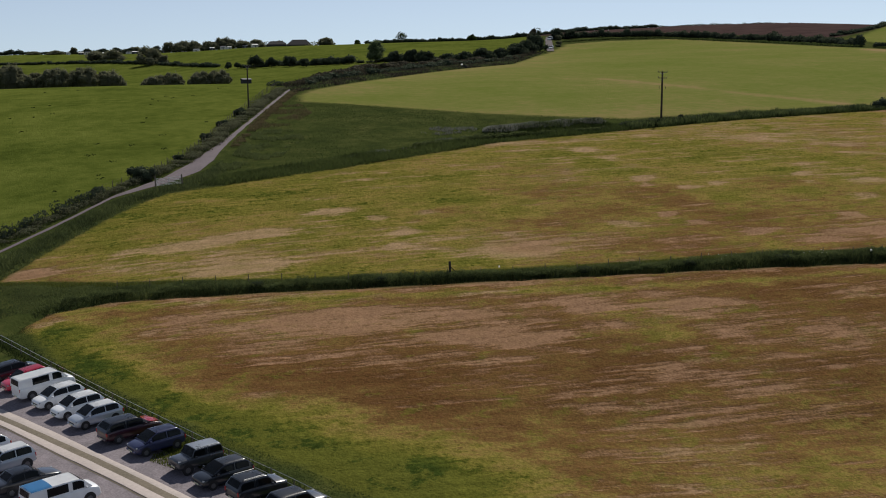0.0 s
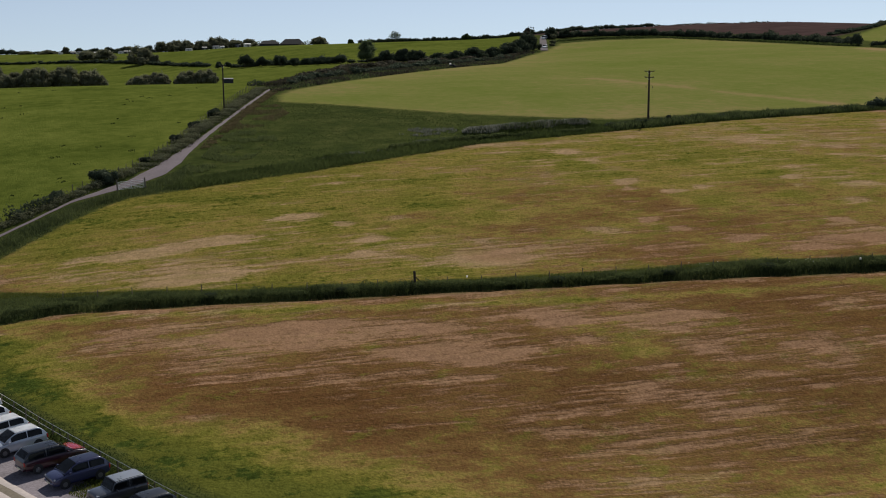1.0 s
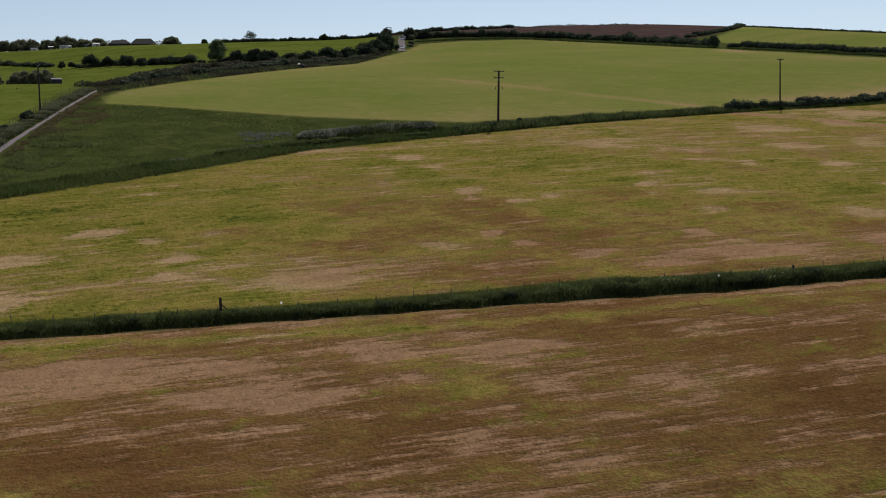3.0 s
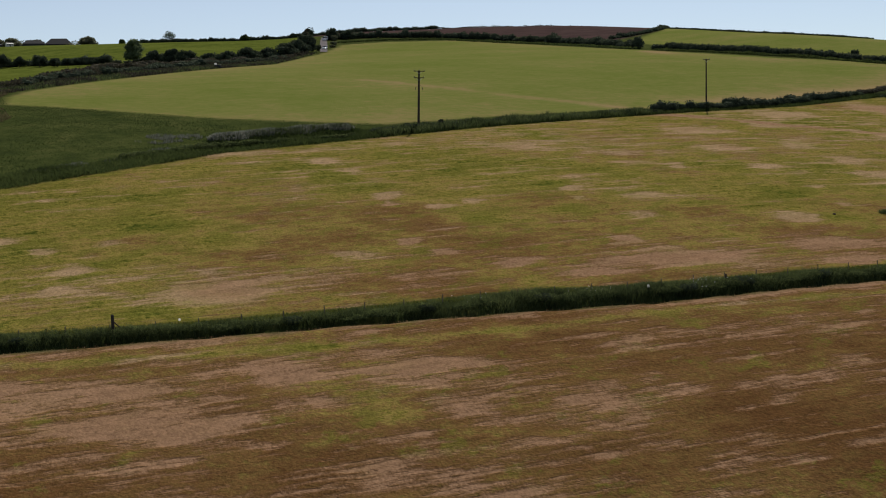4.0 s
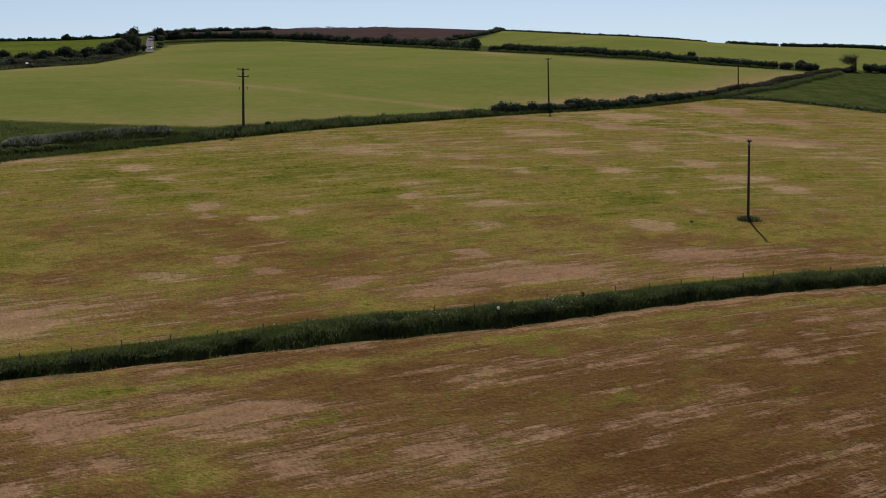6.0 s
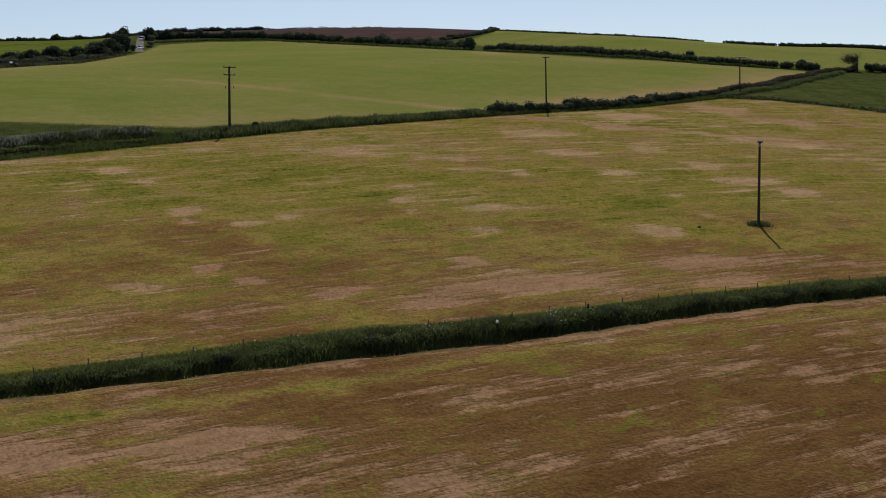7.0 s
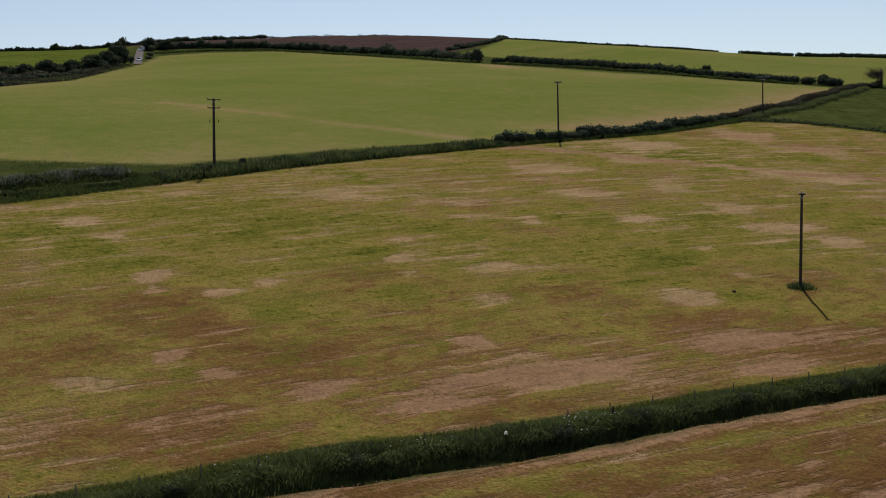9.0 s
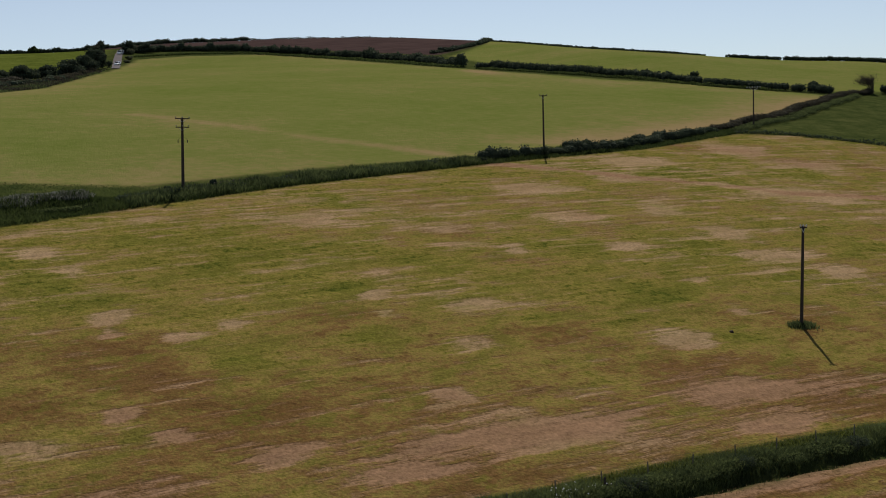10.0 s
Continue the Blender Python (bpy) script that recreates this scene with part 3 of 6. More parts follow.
def strip(name, left, right, material, lift, label, category, steps=2.0, across=4, kind="structure", parent=None, drop=0.05, smooth=True):
    """A way laid on the land between two plan lines, with thickness."""
    l, r = np.array(left, float), np.array(right, float)

    def even(p, n):
        s = np.r_[0, np.cumsum(np.hypot(*np.diff(p, axis=0).T))]
        q = np.linspace(0, s[-1], n)
        return np.stack([np.interp(q, s, p[:, 0]), np.interp(q, s, p[:, 1])], -1)

    n = max(3, int(np.hypot(*np.diff(l, axis=0).T).sum() / steps))
    l, r = even(l, n), even(r, n)
    bm = bmesh.new()
    grid = []
    for i in range(n):
        row = []
        for j in range(across + 1):
            p = l[i] + (r[i] - l[i]) * j / across
            p = p + min(0.10, drop * 2) * np.array([waver(p[0], p[1], 1.3), waver(p[0], p[1], 1.1, 5.0)]) * (j in (0, across))
            row.append(bm.verts.new((p[0], p[1], ground_z(*p) + lift - (drop if j in (0, across) else 0))))
        grid.append(row)
    for i in range(n - 1):
        for j in range(across):
            bm.faces.new((grid[i][j], grid[i][j + 1], grid[i + 1][j + 1], grid[i + 1][j]))
    ob = part(name, bm, material, parent, smooth=smooth)
    return tagged(ob, label, category, kind=kind)


# ---- plants ----
rng = np.random.default_rng(7)


def scatter(poly, per_m2, keep=None):
    p = np.array(poly, float)
    lo, hi = p.min(0), p.max(0)
    n = int((hi - lo).prod() * per_m2)
    x, y = rng.uniform(lo[0], hi[0], n), rng.uniform(lo[1], hi[1], n)
    ok = inside(poly, x, y) > 0
    return x[ok], y[ok]


def blades(name, x, y, tall, wide, material, label, category="grass", lean=0.3, tone=None, lift=-0.03, parent=None):
    """Grass: one bent blade at each place, two faces each, as one mesh."""
    n = len(x)
    z = height(x, y) + trench(x, y) + lift
    tall, wide = np.broadcast_to(tall, n) * rng.uniform(0.65, 1.25, n), np.broadcast_to(wide, n) * rng.uniform(0.6, 1.4, n)
    t, u = rng.uniform(0, 2 * np.pi, n), rng.uniform(0, 2 * np.pi, n)
    side = np.stack([np.cos(t), np.sin(t), 0 * t], -1) * wide[:, None] / 2
    bend = np.stack([np.cos(u), np.sin(u), 0 * u], -1) * (tall * lean * rng.uniform(0.2, 1.2, n))[:, None]
    base = np.stack([x, y, z], -1)
    up = np.stack([0 * x, 0 * x, tall], -1)
    mid, tip = base + up * 0.6 + bend * 0.35, base + up * 0.97 + bend
    tri = np.stack([base - side, base + side, mid + side * 0.75, mid - side * 0.75, mid - side * 0.75, mid + side * 0.75, tip + side * 0.12, tip - side * 0.12], 1)
    if tone is None:
        tone = rng.uniform(0, 1, n) ** 1.4
    ob = raw_mesh(name, tri, 4, material, np.repeat(tone, 2), parent)
    return tagged(ob, label, category, kind="stuff") if parent is None else tagged(ob, label)


def round_mass():
    """The unit quads of a rounded block: a cube's faces, split once and pushed out to a ball."""
    faces = []
    for axis in range(3):
        for sgn in (-1.0, 1.0):
            for i in (-1.0, 0.0):
                for j in (-1.0, 0.0):
                    quad4 = []
                    for u, v in ((i, j), (i + 1, j), (i + 1, j + 1), (i, j + 1)):
                        p = np.roll(np.array([sgn, u, v]), axis)
                        quad4.append(p / np.linalg.norm(p))
                    faces.append(quad4)
    return np.array(faces)


MASS = round_mass()


def leaf_cloud(name, blobs, size, material, parent=None, core=0.0):
    """Small leaf faces through and over a set of round masses (place, radii, number); core: how much of each mass is closed by inner leaves."""
    out, tones = [], []
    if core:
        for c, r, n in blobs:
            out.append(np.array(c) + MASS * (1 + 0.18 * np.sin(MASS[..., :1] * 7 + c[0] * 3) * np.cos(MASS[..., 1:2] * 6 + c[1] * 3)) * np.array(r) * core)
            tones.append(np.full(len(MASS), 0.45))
    for c, r, n in blobs:
        d = rng.normal(size=(n, 3))
        d /= np.linalg.norm(d, axis=1)[:, None]
        rad = rng.uniform(0.35, 1.0, n) ** 0.45 * (1 + 0.16 * np.sin(d[:, 0] * 5 + c[0]) * np.cos(d[:, 1] * 4 + c[1]) + rng.normal(0, 0.05, n))
        p = np.array(c) + d * rad[:, None] * np.array(r)
        nrm = d * 0.7 + rng.normal(size=(n, 3))
        nrm /= np.linalg.norm(nrm, axis=1)[:, None]
        a = np.cross(nrm, rng.normal(size=(n, 3)))
        a /= np.linalg.norm(a, axis=1)[:, None] + 1e-9
        b = np.cross(nrm, a)
        s = size * rng.uniform(0.55, 1.3, n)[:, None]
        out.append(np.stack([p - a * s * 0.55, p - b * s * 0.4, p + a * s * 0.6, p + b * s * 0.4], 1))
        # tone painted lighter on top and darker beneath, as if lit from above
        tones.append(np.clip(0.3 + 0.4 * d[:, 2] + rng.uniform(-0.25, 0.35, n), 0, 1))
    return raw_mesh(name, np.concatenate(out), 4, material, np.concatenate(tones), parent)


def limbs(bm, base, tall, wide, r, count, start=0.3, bare=False):
    """A tapered trunk with limbs, some with twigs."""
    top = Vector(base) + Vector((rng.uniform(-0.06, 0.06) * tall, rng.uniform(-0.06, 0.06) * tall, tall * 0.75))
    rod(bm, base, Vector(base).lerp(top, 0.5), r, r * 0.7, 7)
    rod(bm, Vector(base).lerp(top, 0.48), top, r * 0.7, r * 0.25, 6)
    for k in range(count):
        f = start + (0.95 - start) * k / count
        a = k * 2.4 + rng.uniform(-0.4, 0.4)
        s = Vector(base).lerp(top, f)
        e = s + Vector((math.cos(a) * wide, math.sin(a) * wide, tall * rng.uniform(0.12, 0.32)))
        rod(bm, s, e, r * 0.4 * (1.1 - f), r * 0.1, 5)
        for j in range(4 if bare else 1):
            q = s.lerp(e, rng.uniform(0.4, 0.95))
            rod(bm, q, q + Vector((rng.uniform(-1, 1), rng.uniform(-1, 1), rng.uniform(0.3, 1.2))) * wide * 0.45, r * 0.12, r * 0.03, 4)


def tree(x, y, tall, wide, material, label, low=0.15, leaf=0.45, n=900, lumps=7, group="trees along the far hedgerows"):
    """A broad-leaved tree or tall shrub: trunk with limbs and a crown in several uneven lumps."""
    z = ground_z(x, y) - 0.1
    ob = thing("tree", pose(x, y, z), label, "tree", group)
    bm = bmesh.new()
    limbs(bm, (0, 0, 0), tall, wide * 0.6, max(0.09, tall * 0.028), 6)
    part("trunk", bm, bark, ob)
    blobs = []
    for k in range(lumps):
        a, f = rng.uniform(0, 6.28), rng.uniform(0, 1)
        rr = wide * rng.uniform(0.22, 0.55)
        h = tall * (low + (0.93 - low) * (0.25 + 0.65 * f)) - rr * 0.2
        spread = wide * 0.85 * (1 - 0.6 * f) * rng.uniform(0.6, 1.25)
        blobs.append(((math.cos(a) * spread, math.sin(a) * spread, h), (rr, rr, max(0.5, min(rr, tall * 0.3))), n // lumps))
    blobs.append(((wide * rng.uniform(-0.2, 0.2), 0, tall * 0.64), (wide * 0.5, wide * 0.5, tall * 0.28), n // 3))
    blobs.append(((0, 0, tall * (low + 0.28)), (wide * 0.8, wide * 0.8, tall * 0.24), n // 3))
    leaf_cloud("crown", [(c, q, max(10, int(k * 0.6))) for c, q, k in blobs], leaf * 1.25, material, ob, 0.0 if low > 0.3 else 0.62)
    return ob


def shrub(x, y, tall, wide, material, label, leaf=0.4, n=700, group="bushes in the fields"):
    """A dense bush, leafy to the ground."""
    z = ground_z(x, y) - 0.1
    ob = thing("bush", pose(x, y, z), label, "bush", group)
    bm = bmesh.new()
    for k in range(5):
        a = k * 1.3 + rng.uniform(-0.3, 0.3)
        rod(bm, (0, 0, 0), (math.cos(a) * wide * 0.45, math.sin(a) * wide * 0.45, tall * 0.7), 0.07, 0.02, 5)
    part("stems", bm, bark, ob)
    blobs = [((0, 0, tall * 0.4), (wide * 0.75, wide * 0.75, tall * 0.45), n // 3)]
    for k in range(6):
        a, f = k * 1.05 + rng.uniform(-0.3, 0.3), rng.uniform(0.3, 0.62)
        rr = wide * rng.uniform(0.3, 0.48)
        blobs.append(((math.cos(a) * wide * 0.6, math.sin(a) * wide * 0.6, tall * f), (rr, rr, tall * rng.uniform(0.26, 0.4)), n // 9))
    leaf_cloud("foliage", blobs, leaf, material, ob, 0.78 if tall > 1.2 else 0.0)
    return ob


def dome(x, y, tall, wide, material, label, leaf=0.4, n=700, group="scrub in the hollows"):
    """A broad rounded bush, with many small swellings over its crown."""
    ob = thing("bush", pose(x, y, ground_z(x, y) - 0.1), label, "bush", group)
    bm = bmesh.new()
    limbs(bm, (0, 0, 0), tall * 0.8, wide * 0.5, 0.14, 5)
    part("stems", bm, bark, ob)
    blobs = [((0, 0, tall * 0.42), (wide * 0.92, wide * 0.92, tall * 0.5), n // 2)]
    for k in range(26):
        a, u = k * 2.4 + rng.uniform(-0.5, 0.5), rng.uniform(0.05, 0.95)
        w = math.sqrt(1 - u * u)
        rr = wide * rng.uniform(0.16, 0.30)
        blobs.append(((math.cos(a) * wide * 0.82 * w, math.sin(a) * wide * 0.82 * w, tall * (0.36 + 0.48 * u)), (rr, rr, rr * 0.9), n // 40))
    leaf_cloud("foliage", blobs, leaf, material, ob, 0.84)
    return ob


def hedgerow(line, tall, wide, material, label, leaf=0.35, per_m=30, gaps=0.0, vary=0.35):
    """An uneven hedge of thorn and scrub along a plan line, as one mass of leaves."""
    x, y, d = along(line, wide * 0.55)
    blobs = []
    for px, py, (dx, dy) in zip(x, y, d):
        if rng.uniform() < gaps:
            continue
        h = tall * (1 + vary * waver(px, py, 7.0) + vary * (rng.uniform(-0.8, 0.8) + (1.3 if rng.uniform() < 0.07 else 0)))
        o = rng.uniform(-0.25, 0.25) * wide
        px, py = px - dy * o, py + dx * o
        z = ground_z(px, py)
        n = max(12, int(per_m * wide * 0.62))
        blobs.append(((px, py, z + h * 0.45), (wide * 0.6, wide * 0.6, h * 0.55), n))
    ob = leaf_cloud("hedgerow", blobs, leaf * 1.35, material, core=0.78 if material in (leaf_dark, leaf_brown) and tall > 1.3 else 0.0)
    return tagged(ob, label, "hedge", kind="stuff")


# the overgrown ditch between the two hay fields
DITCH = [(-42.5, 131.5), (-39.0, 130.8), (-33.3, 133), (-21.8, 133.4), (-10.3, 134), (13.2, 136.6), (32.3, 139.2), (48.4, 141.1), (60, 144), (81.7, 149), (140, 162),
         (140, 168), (85, 154.3), (50, 146.6), (33, 144.9), (24, 142.6), (7.5, 139.9), (-16.5, 138.2), (-34.9, 140.1), (-48.6, 144)]
x, y = scatter(DITCH, 108)
ok = inside(HAY_LOW, x, y) < -0.75 + 0.25 * waver(x, y, 1.5, 7.0)
x, y = x[ok], y[ok]
deep = np.clip(inside(DITCH, x, y), 0, 1.6) / 1.6
rim = np.clip(inside(HAY_HIGH, x, y) + 2.2, 0, 2.2) / 2.2
cut = np.exp(-(((inside(HAY_LOW, x, y) + 0.9) / 0.6) ** 2))
tall = (0.25 + 0.42 * deep + 0.42 * waver(x, y, 2.4) + 0.26 * waver(x, y, 0.9, 3)) * (1 - 0.62 * rim) * (1 - 0.55 * cut)
left_end = np.clip((x + 45) / 25, 0.35, 1) * (0.76 + 0.24 * np.clip((x - 22) / 25, 0, 1))
tall = tall * left_end
tone = np.clip(0.35 * (1 - left_end) + rng.uniform(0.05, 0.75, len(x)) + 0.4 * rim + 0.30 * waver(x, y, 1.6, 1.0) + 0.12 * waver(x, y, 5.0, 2.0), 0, 1)
blades("ditch_grass", x, y, np.clip(tall, 0.15, 1.5), 0.052, reed, "dark green tall grass and reeds filling the field ditch", tone=tone, lean=0.95)
x, y = scatter(DITCH, 90)
ok = inside(HAY_HIGH, x, y) > -1.3 + 0.8 * waver(x, y, 2.0, 4.0)
blades("grass_fringe", x[ok], y[ok], 0.24, 0.045, verge, "yellow-green long grass along the edge of the ditch", lean=0.6)
x, y = scatter([(-40, 129), (-33, 131.6), (48, 139.7), (82, 147.4), (130, 158), (130, 160.5), (81.7, 149.4), (48.4, 141.5), (-10.3, 134.4), (-33.3, 133.4), (-40, 131.2)], 14)
ok = np.abs(inside(HAY_LOW, x, y)) < 0.45 + 0.35 * waver(x, y, 1.9)
blades("dry_fringe", x[ok], y[ok], 0.12, 0.04, straw, "dry tan grass standing along the ditch edge", lean=0.7)
hedgerow([(-38, 134.5), (-33, 135.6), (-21, 135.6), (-10, 135.8), (13, 138.2), (32, 141.5), (48, 143.4), (60, 146), (82, 151), (130, 163)], 0.62, 1.5, reed, "clumps of dock and rank grass along the ditch", 0.085, 420, gaps=0.35, vary=0.55)
for px, py, h, w in ((15.5, 138.6, 0.85, 0.9), (27, 140.6, 0.8, 0.8), (37.5, 142.2, 0.9, 1.0), (51.5, 144.0, 1.0, 1.1), (57.5, 145.6, 1.15, 1.2), (66, 147.6, 1.0, 1.0), (-6, 136.4, 0.8, 0.8), (-19, 135.9, 0.75, 0.8), (75.5, 149.6, 1.0, 1.1)):
    shrub(px, py, h, w, leaf_dark, "dark bramble bush in the ditch", 0.09, 1600, "brambles in the ditch")

# the foot of the field by the track, the corner and the track's verges
CORNER = [(-42.5, 131.5), (-48.6, 144), (-47.4, 149.2), (-45.6, 156.5), (-43.2, 166.1), (-40.3, 175.4), (-37, 181.8), (-29.8, 185.2), (-30.5, 192.5), (-33, 204), (-35.0, 194.5), (-38.4, 187.6), (-44.8, 178.5), (-48.7, 165), (-52.4, 154), (-57, 143), (-62, 128), (-52, 121)]
x, y = scatter(CORNER, 38)
blades("verge_grass", x, y, (0.55 + 0.2 * waver(x, y, 3.0)) * np.clip(inside(CORNER, x, y) / 1.8, 0.35, 1), 0.075, reed, "dark green uncut grass on the verge of the track", lean=0.85, tone=np.clip(rng.uniform(0.1, 0.8, len(x)) + 0.2 * waver(x, y, 4.0), 0, 1))
BY_CARS = [(-50, 128), (-42, 125.5), (-40.8, 131), (-37.9, 121), (-33, 113.6), (-21, 99.8), (-11.3, 90.8), (-2, 82), (-6, 80), (-16, 92.6), (-26.4, 104.2), (-34, 113.4), (-42, 122)]
x, y = scatter(BY_CARS, 60)
blades("verge_grass", x, y, 0.09, 0.06, meadow, "bright green long grass along the car park fence", lean=1.1, tone=rng.uniform(0.1, 1.0, len(x)))

# the rough bank and its silvery rushes between the hay field and the crop
ROUGH_BANK = [(-33.5, 186), (-29.8, 185.7), (-14.4, 195.2), (2.5, 208.7), (10.3, 216), (21.7, 222), (32, 228), (55, 242), (88.7, 259.6), (121.4, 275.5), (138.5, 288.2), (149.6, 296.3),
              (149, 302), (128, 288), (105, 275), (86, 264), (60, 250), (40, 239.5), (27, 233), (14, 225), (2, 217), (-16, 203), (-31, 192)]
x, y = scatter(ROUGH_BANK, 32)
blades("bank_grass", x, y, 0.50 + 0.22 * waver(x, y, 4.0), 0.10, meadow, "dark green rank grass on the bank above the hay field", lean=0.9, tone=np.clip(rng.uniform(0.15, 0.5, len(x)) + 0.4 * waver(x, y, 3.0) + 0.35 * np.clip((24 - x) / 20, 0, 1), 0, 1))
ROUGH_FIELD = [(-31, 192), (-16, 203), (2, 217), (14, 225), (27, 233), (40, 239.5), (36, 244), (24, 246.5), (8.5, 251.5), (-2, 257.5), (-13.6, 264.5), (-27, 272), (-30, 284), (-31.5, 262), (-32, 240), (-31.5, 222), (-32, 205)]
x, y = scatter(ROUGH_FIELD, 7)
blades("rough_grass", x, y, 0.12 + 0.06 * waver(x, y, 6.0), 0.14, meadow, "dark green ungrazed grass on the slope beside the track", lean=1.5, tone=np.clip(rng.uniform(0.32, 0.46, len(x)) + 0.32 * waver(x, y, 8.0) + 0.22 * waver(x, y, 2.5, 3.0), 0, 1))
hedgerow([(-3, 213.0), (4, 217.0), (12, 221.6), (21, 226.2), (30, 230.4)], 0.6, 1.8, reed, "dark green growth on the bank of the upper ditch", 0.16, 260)
x, y = scatter([(-4, 215.4), (8, 220.2), (15, 224.0), (24, 228.4), (31.5, 232.2), (29.5, 234.4), (22, 232), (14, 228), (6, 223.6), (-3, 218.8)], 90)
ok = line_far(RUSH_MOUND, x, y) < 1.5 + 0.5 * waver(x, y, 2.0, 1.0)
x, y = x[ok], y[ok]
blades("rushes", x, y, 0.42 + 0.12 * waver(x, y, 1.1), 0.09, silver, "silvery grey rushes on the mound above the ditch", "rushes", lean=0.8, tone=np.clip(rng.uniform(0.0, 0.9, len(x)) + 0.4 * waver(x, y, 0.9, 2.0), 0, 1))
for patch in ([(-2.5, 226), (1, 223.5), (7, 228), (8, 232), (3.5, 234), (-1, 231)], [(-14, 203), (-9.4, 206), (-3, 211.5), (-5, 212), (-12, 206.5)], [(-2, 215.5), (4, 218.4), (10, 221.6), (8, 223), (1, 219)]):
    x, y = scatter(patch, 40)
    ok = waver(x, y, 1.6, 4.0) + 0.6 * waver(x, y, 0.6, 1.0) > 0.12
    x, y = x[ok], y[ok]
    blades("rush_clump", x, y, 0.40, 0.07, silver, "grey seeding rushes in a patch of rough grass", "rushes", tone=rng.uniform(0, 0.6, len(x)))
x, y = scatter([(-33.5, 196), (-30, 196), (-24, 206), (-22, 222), (-26, 234), (-31.6, 228), (-32, 208)], 34)
ok = waver(x, y, 2.4, 6.0) + 0.5 * waver(x, y, 0.8, 2.0) > 0.05
blades("grass_clumps", x[ok], y[ok], 0.38, 0.10, reed, "pale green tussocks of coarse grass beside the track", lean=0.9, tone=rng.uniform(0.45, 1.0, int(ok.sum())))
x, y = scatter([(-32.5, 268), (-27, 266), (-23.5, 252), (-26, 236), (-32, 232)], 20)
ok = waver(x, y, 3.0, 5.0) > -0.2
blades("dead_bracken", x[ok], y[ok], 0.35, 0.07, bracken, "orange-brown dead bracken above the track bend", lean=0.9)
x, y = scatter([(-130, 300), (-45, 318), (-38, 280), (-41, 205), (-52, 178), (-70, 178), (-120, 230)], 0.009)
ok = waver(x, y, 9.0, 3.0) > -0.15
x, y = x[ok], y[ok]
spread = rng.uniform(0.1, 0.45, len(x))
z = np.concatenate([x + rng.normal(0, 1, len(x)) * spread for k in range(10)]), np.concatenate([y + rng.normal(0, 1, len(x)) * spread for k in range(10)])
blades("thistle_tufts", z[0], z[1], 0.22, 0.16, meadow, "dark thistle tufts dotted over the pasture", "thistles")
hedgerow([(150, 297.3), (159.6, 297.2), (168.8, 292.2), (174.7, 288.3), (200, 274), (240, 252)], 0.8, 0.9, leaf_dark, "low dark overgrown bank on the field edge", 0.22, 40)

# nettles at the foot of the lone pole, wild flowers in the ditch
x = 87.7 + rng.normal(0, 0.48, 1500)
y = 175.2 + rng.normal(0, 0.35, 1500)
blades("nettle_clump", x, y, 0.42, 0.07, reed, "dark green nettles round the foot of the pole", "nettles", tone=rng.uniform(0.1, 0.9, 1500))
for cx, cy, n in ((54.5, 145.6, 34), (52.5, 145.0, 18), (42.5, 143.8, 12), (31.0, 142.4, 8)):
    x, y = cx + rng.normal(0, 1.1, n), cy + rng.normal(0, 0.5, n)
    z = height(x, y) + rng.uniform(0.35, 0.75, n)
    s = rng.uniform(0.025, 0.055, n)[:, None]
    c = np.stack([x, y, z], -1)
    e1, e2 = np.array([1, 0, 0.2]) * s, np.array([0, 0.8, 0.6]) * s
    ob = raw_mesh("cow_parsley", np.stack([c - e1, c - e2, c + e1, c + e2], 1), 4, petal)
    tagged(ob, "white umbels of cow parsley in the ditch grass", "flowers", kind="stuff")

# hedges
hedgerow([(88, 262.5), (96.7, 266.3), (106, 270.5), (114, 274.6), (130, 285.8), (147, 299.5)], 1.35, 2.2, leaf_dark, "dark thorn hedge along the upper edge of the hay field", 0.2, 150)
hedgerow([(33, 233.5), (55, 245.5), (88, 263)], 0.7, 1.6, leaf_dark, "low bramble growth on the bank under the poles", 0.2, 45, gaps=0.35)
x, y = scatter([(33, 232.5), (34, 229.8), (55, 242.6), (88.7, 260), (88, 263.5), (60, 250.5), (40, 240), (34, 236)], 34)
blades("bank_growth", x, y, 0.85 + 0.35 * waver(x, y, 1.7), 0.13, reed, "deep nettles and rank grass on the bank under the poles", lean=0.6, tone=np.clip(rng.uniform(0.0, 0.7, len(x)) + 0.35 * waver(x, y, 1.3, 3.0), 0, 1))
hedgerow([(147, 300), (151, 303.5), (177, 326), (211, 361), (226, 376), (238, 382)], 1.35, 2.6, leaf_brown, "brownish unkempt hedge climbing to the field corner", 0.17, 260, vary=0.2)
hedgerow([(152, 300.5), (178, 323), (212, 358), (228, 374)], 0.85, 3.2, reed, "dark undergrowth along the foot of the hedge", 0.16, 190, vary=0.25)
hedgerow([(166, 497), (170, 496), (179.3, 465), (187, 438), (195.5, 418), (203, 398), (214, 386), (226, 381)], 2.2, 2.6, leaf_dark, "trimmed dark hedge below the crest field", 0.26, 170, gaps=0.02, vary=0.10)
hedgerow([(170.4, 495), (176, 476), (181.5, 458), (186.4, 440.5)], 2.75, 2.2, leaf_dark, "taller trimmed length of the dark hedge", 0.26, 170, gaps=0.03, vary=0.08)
hedgerow([(165, 494), (176, 462), (184, 435), (193, 415), (201, 395), (212, 384)], 0.7, 3.0, meadow, "green bank at the foot of the hedge", 0.28, 80)
hedgerow([(62, 692), (89, 701), (116, 696), (139, 668), (155.7, 622), (162.5, 556), (165, 512)], 2.6, 3.6, leaf_dark, "dark thick hedge below the ploughed hilltop", 0.42, 110, vary=0.4)
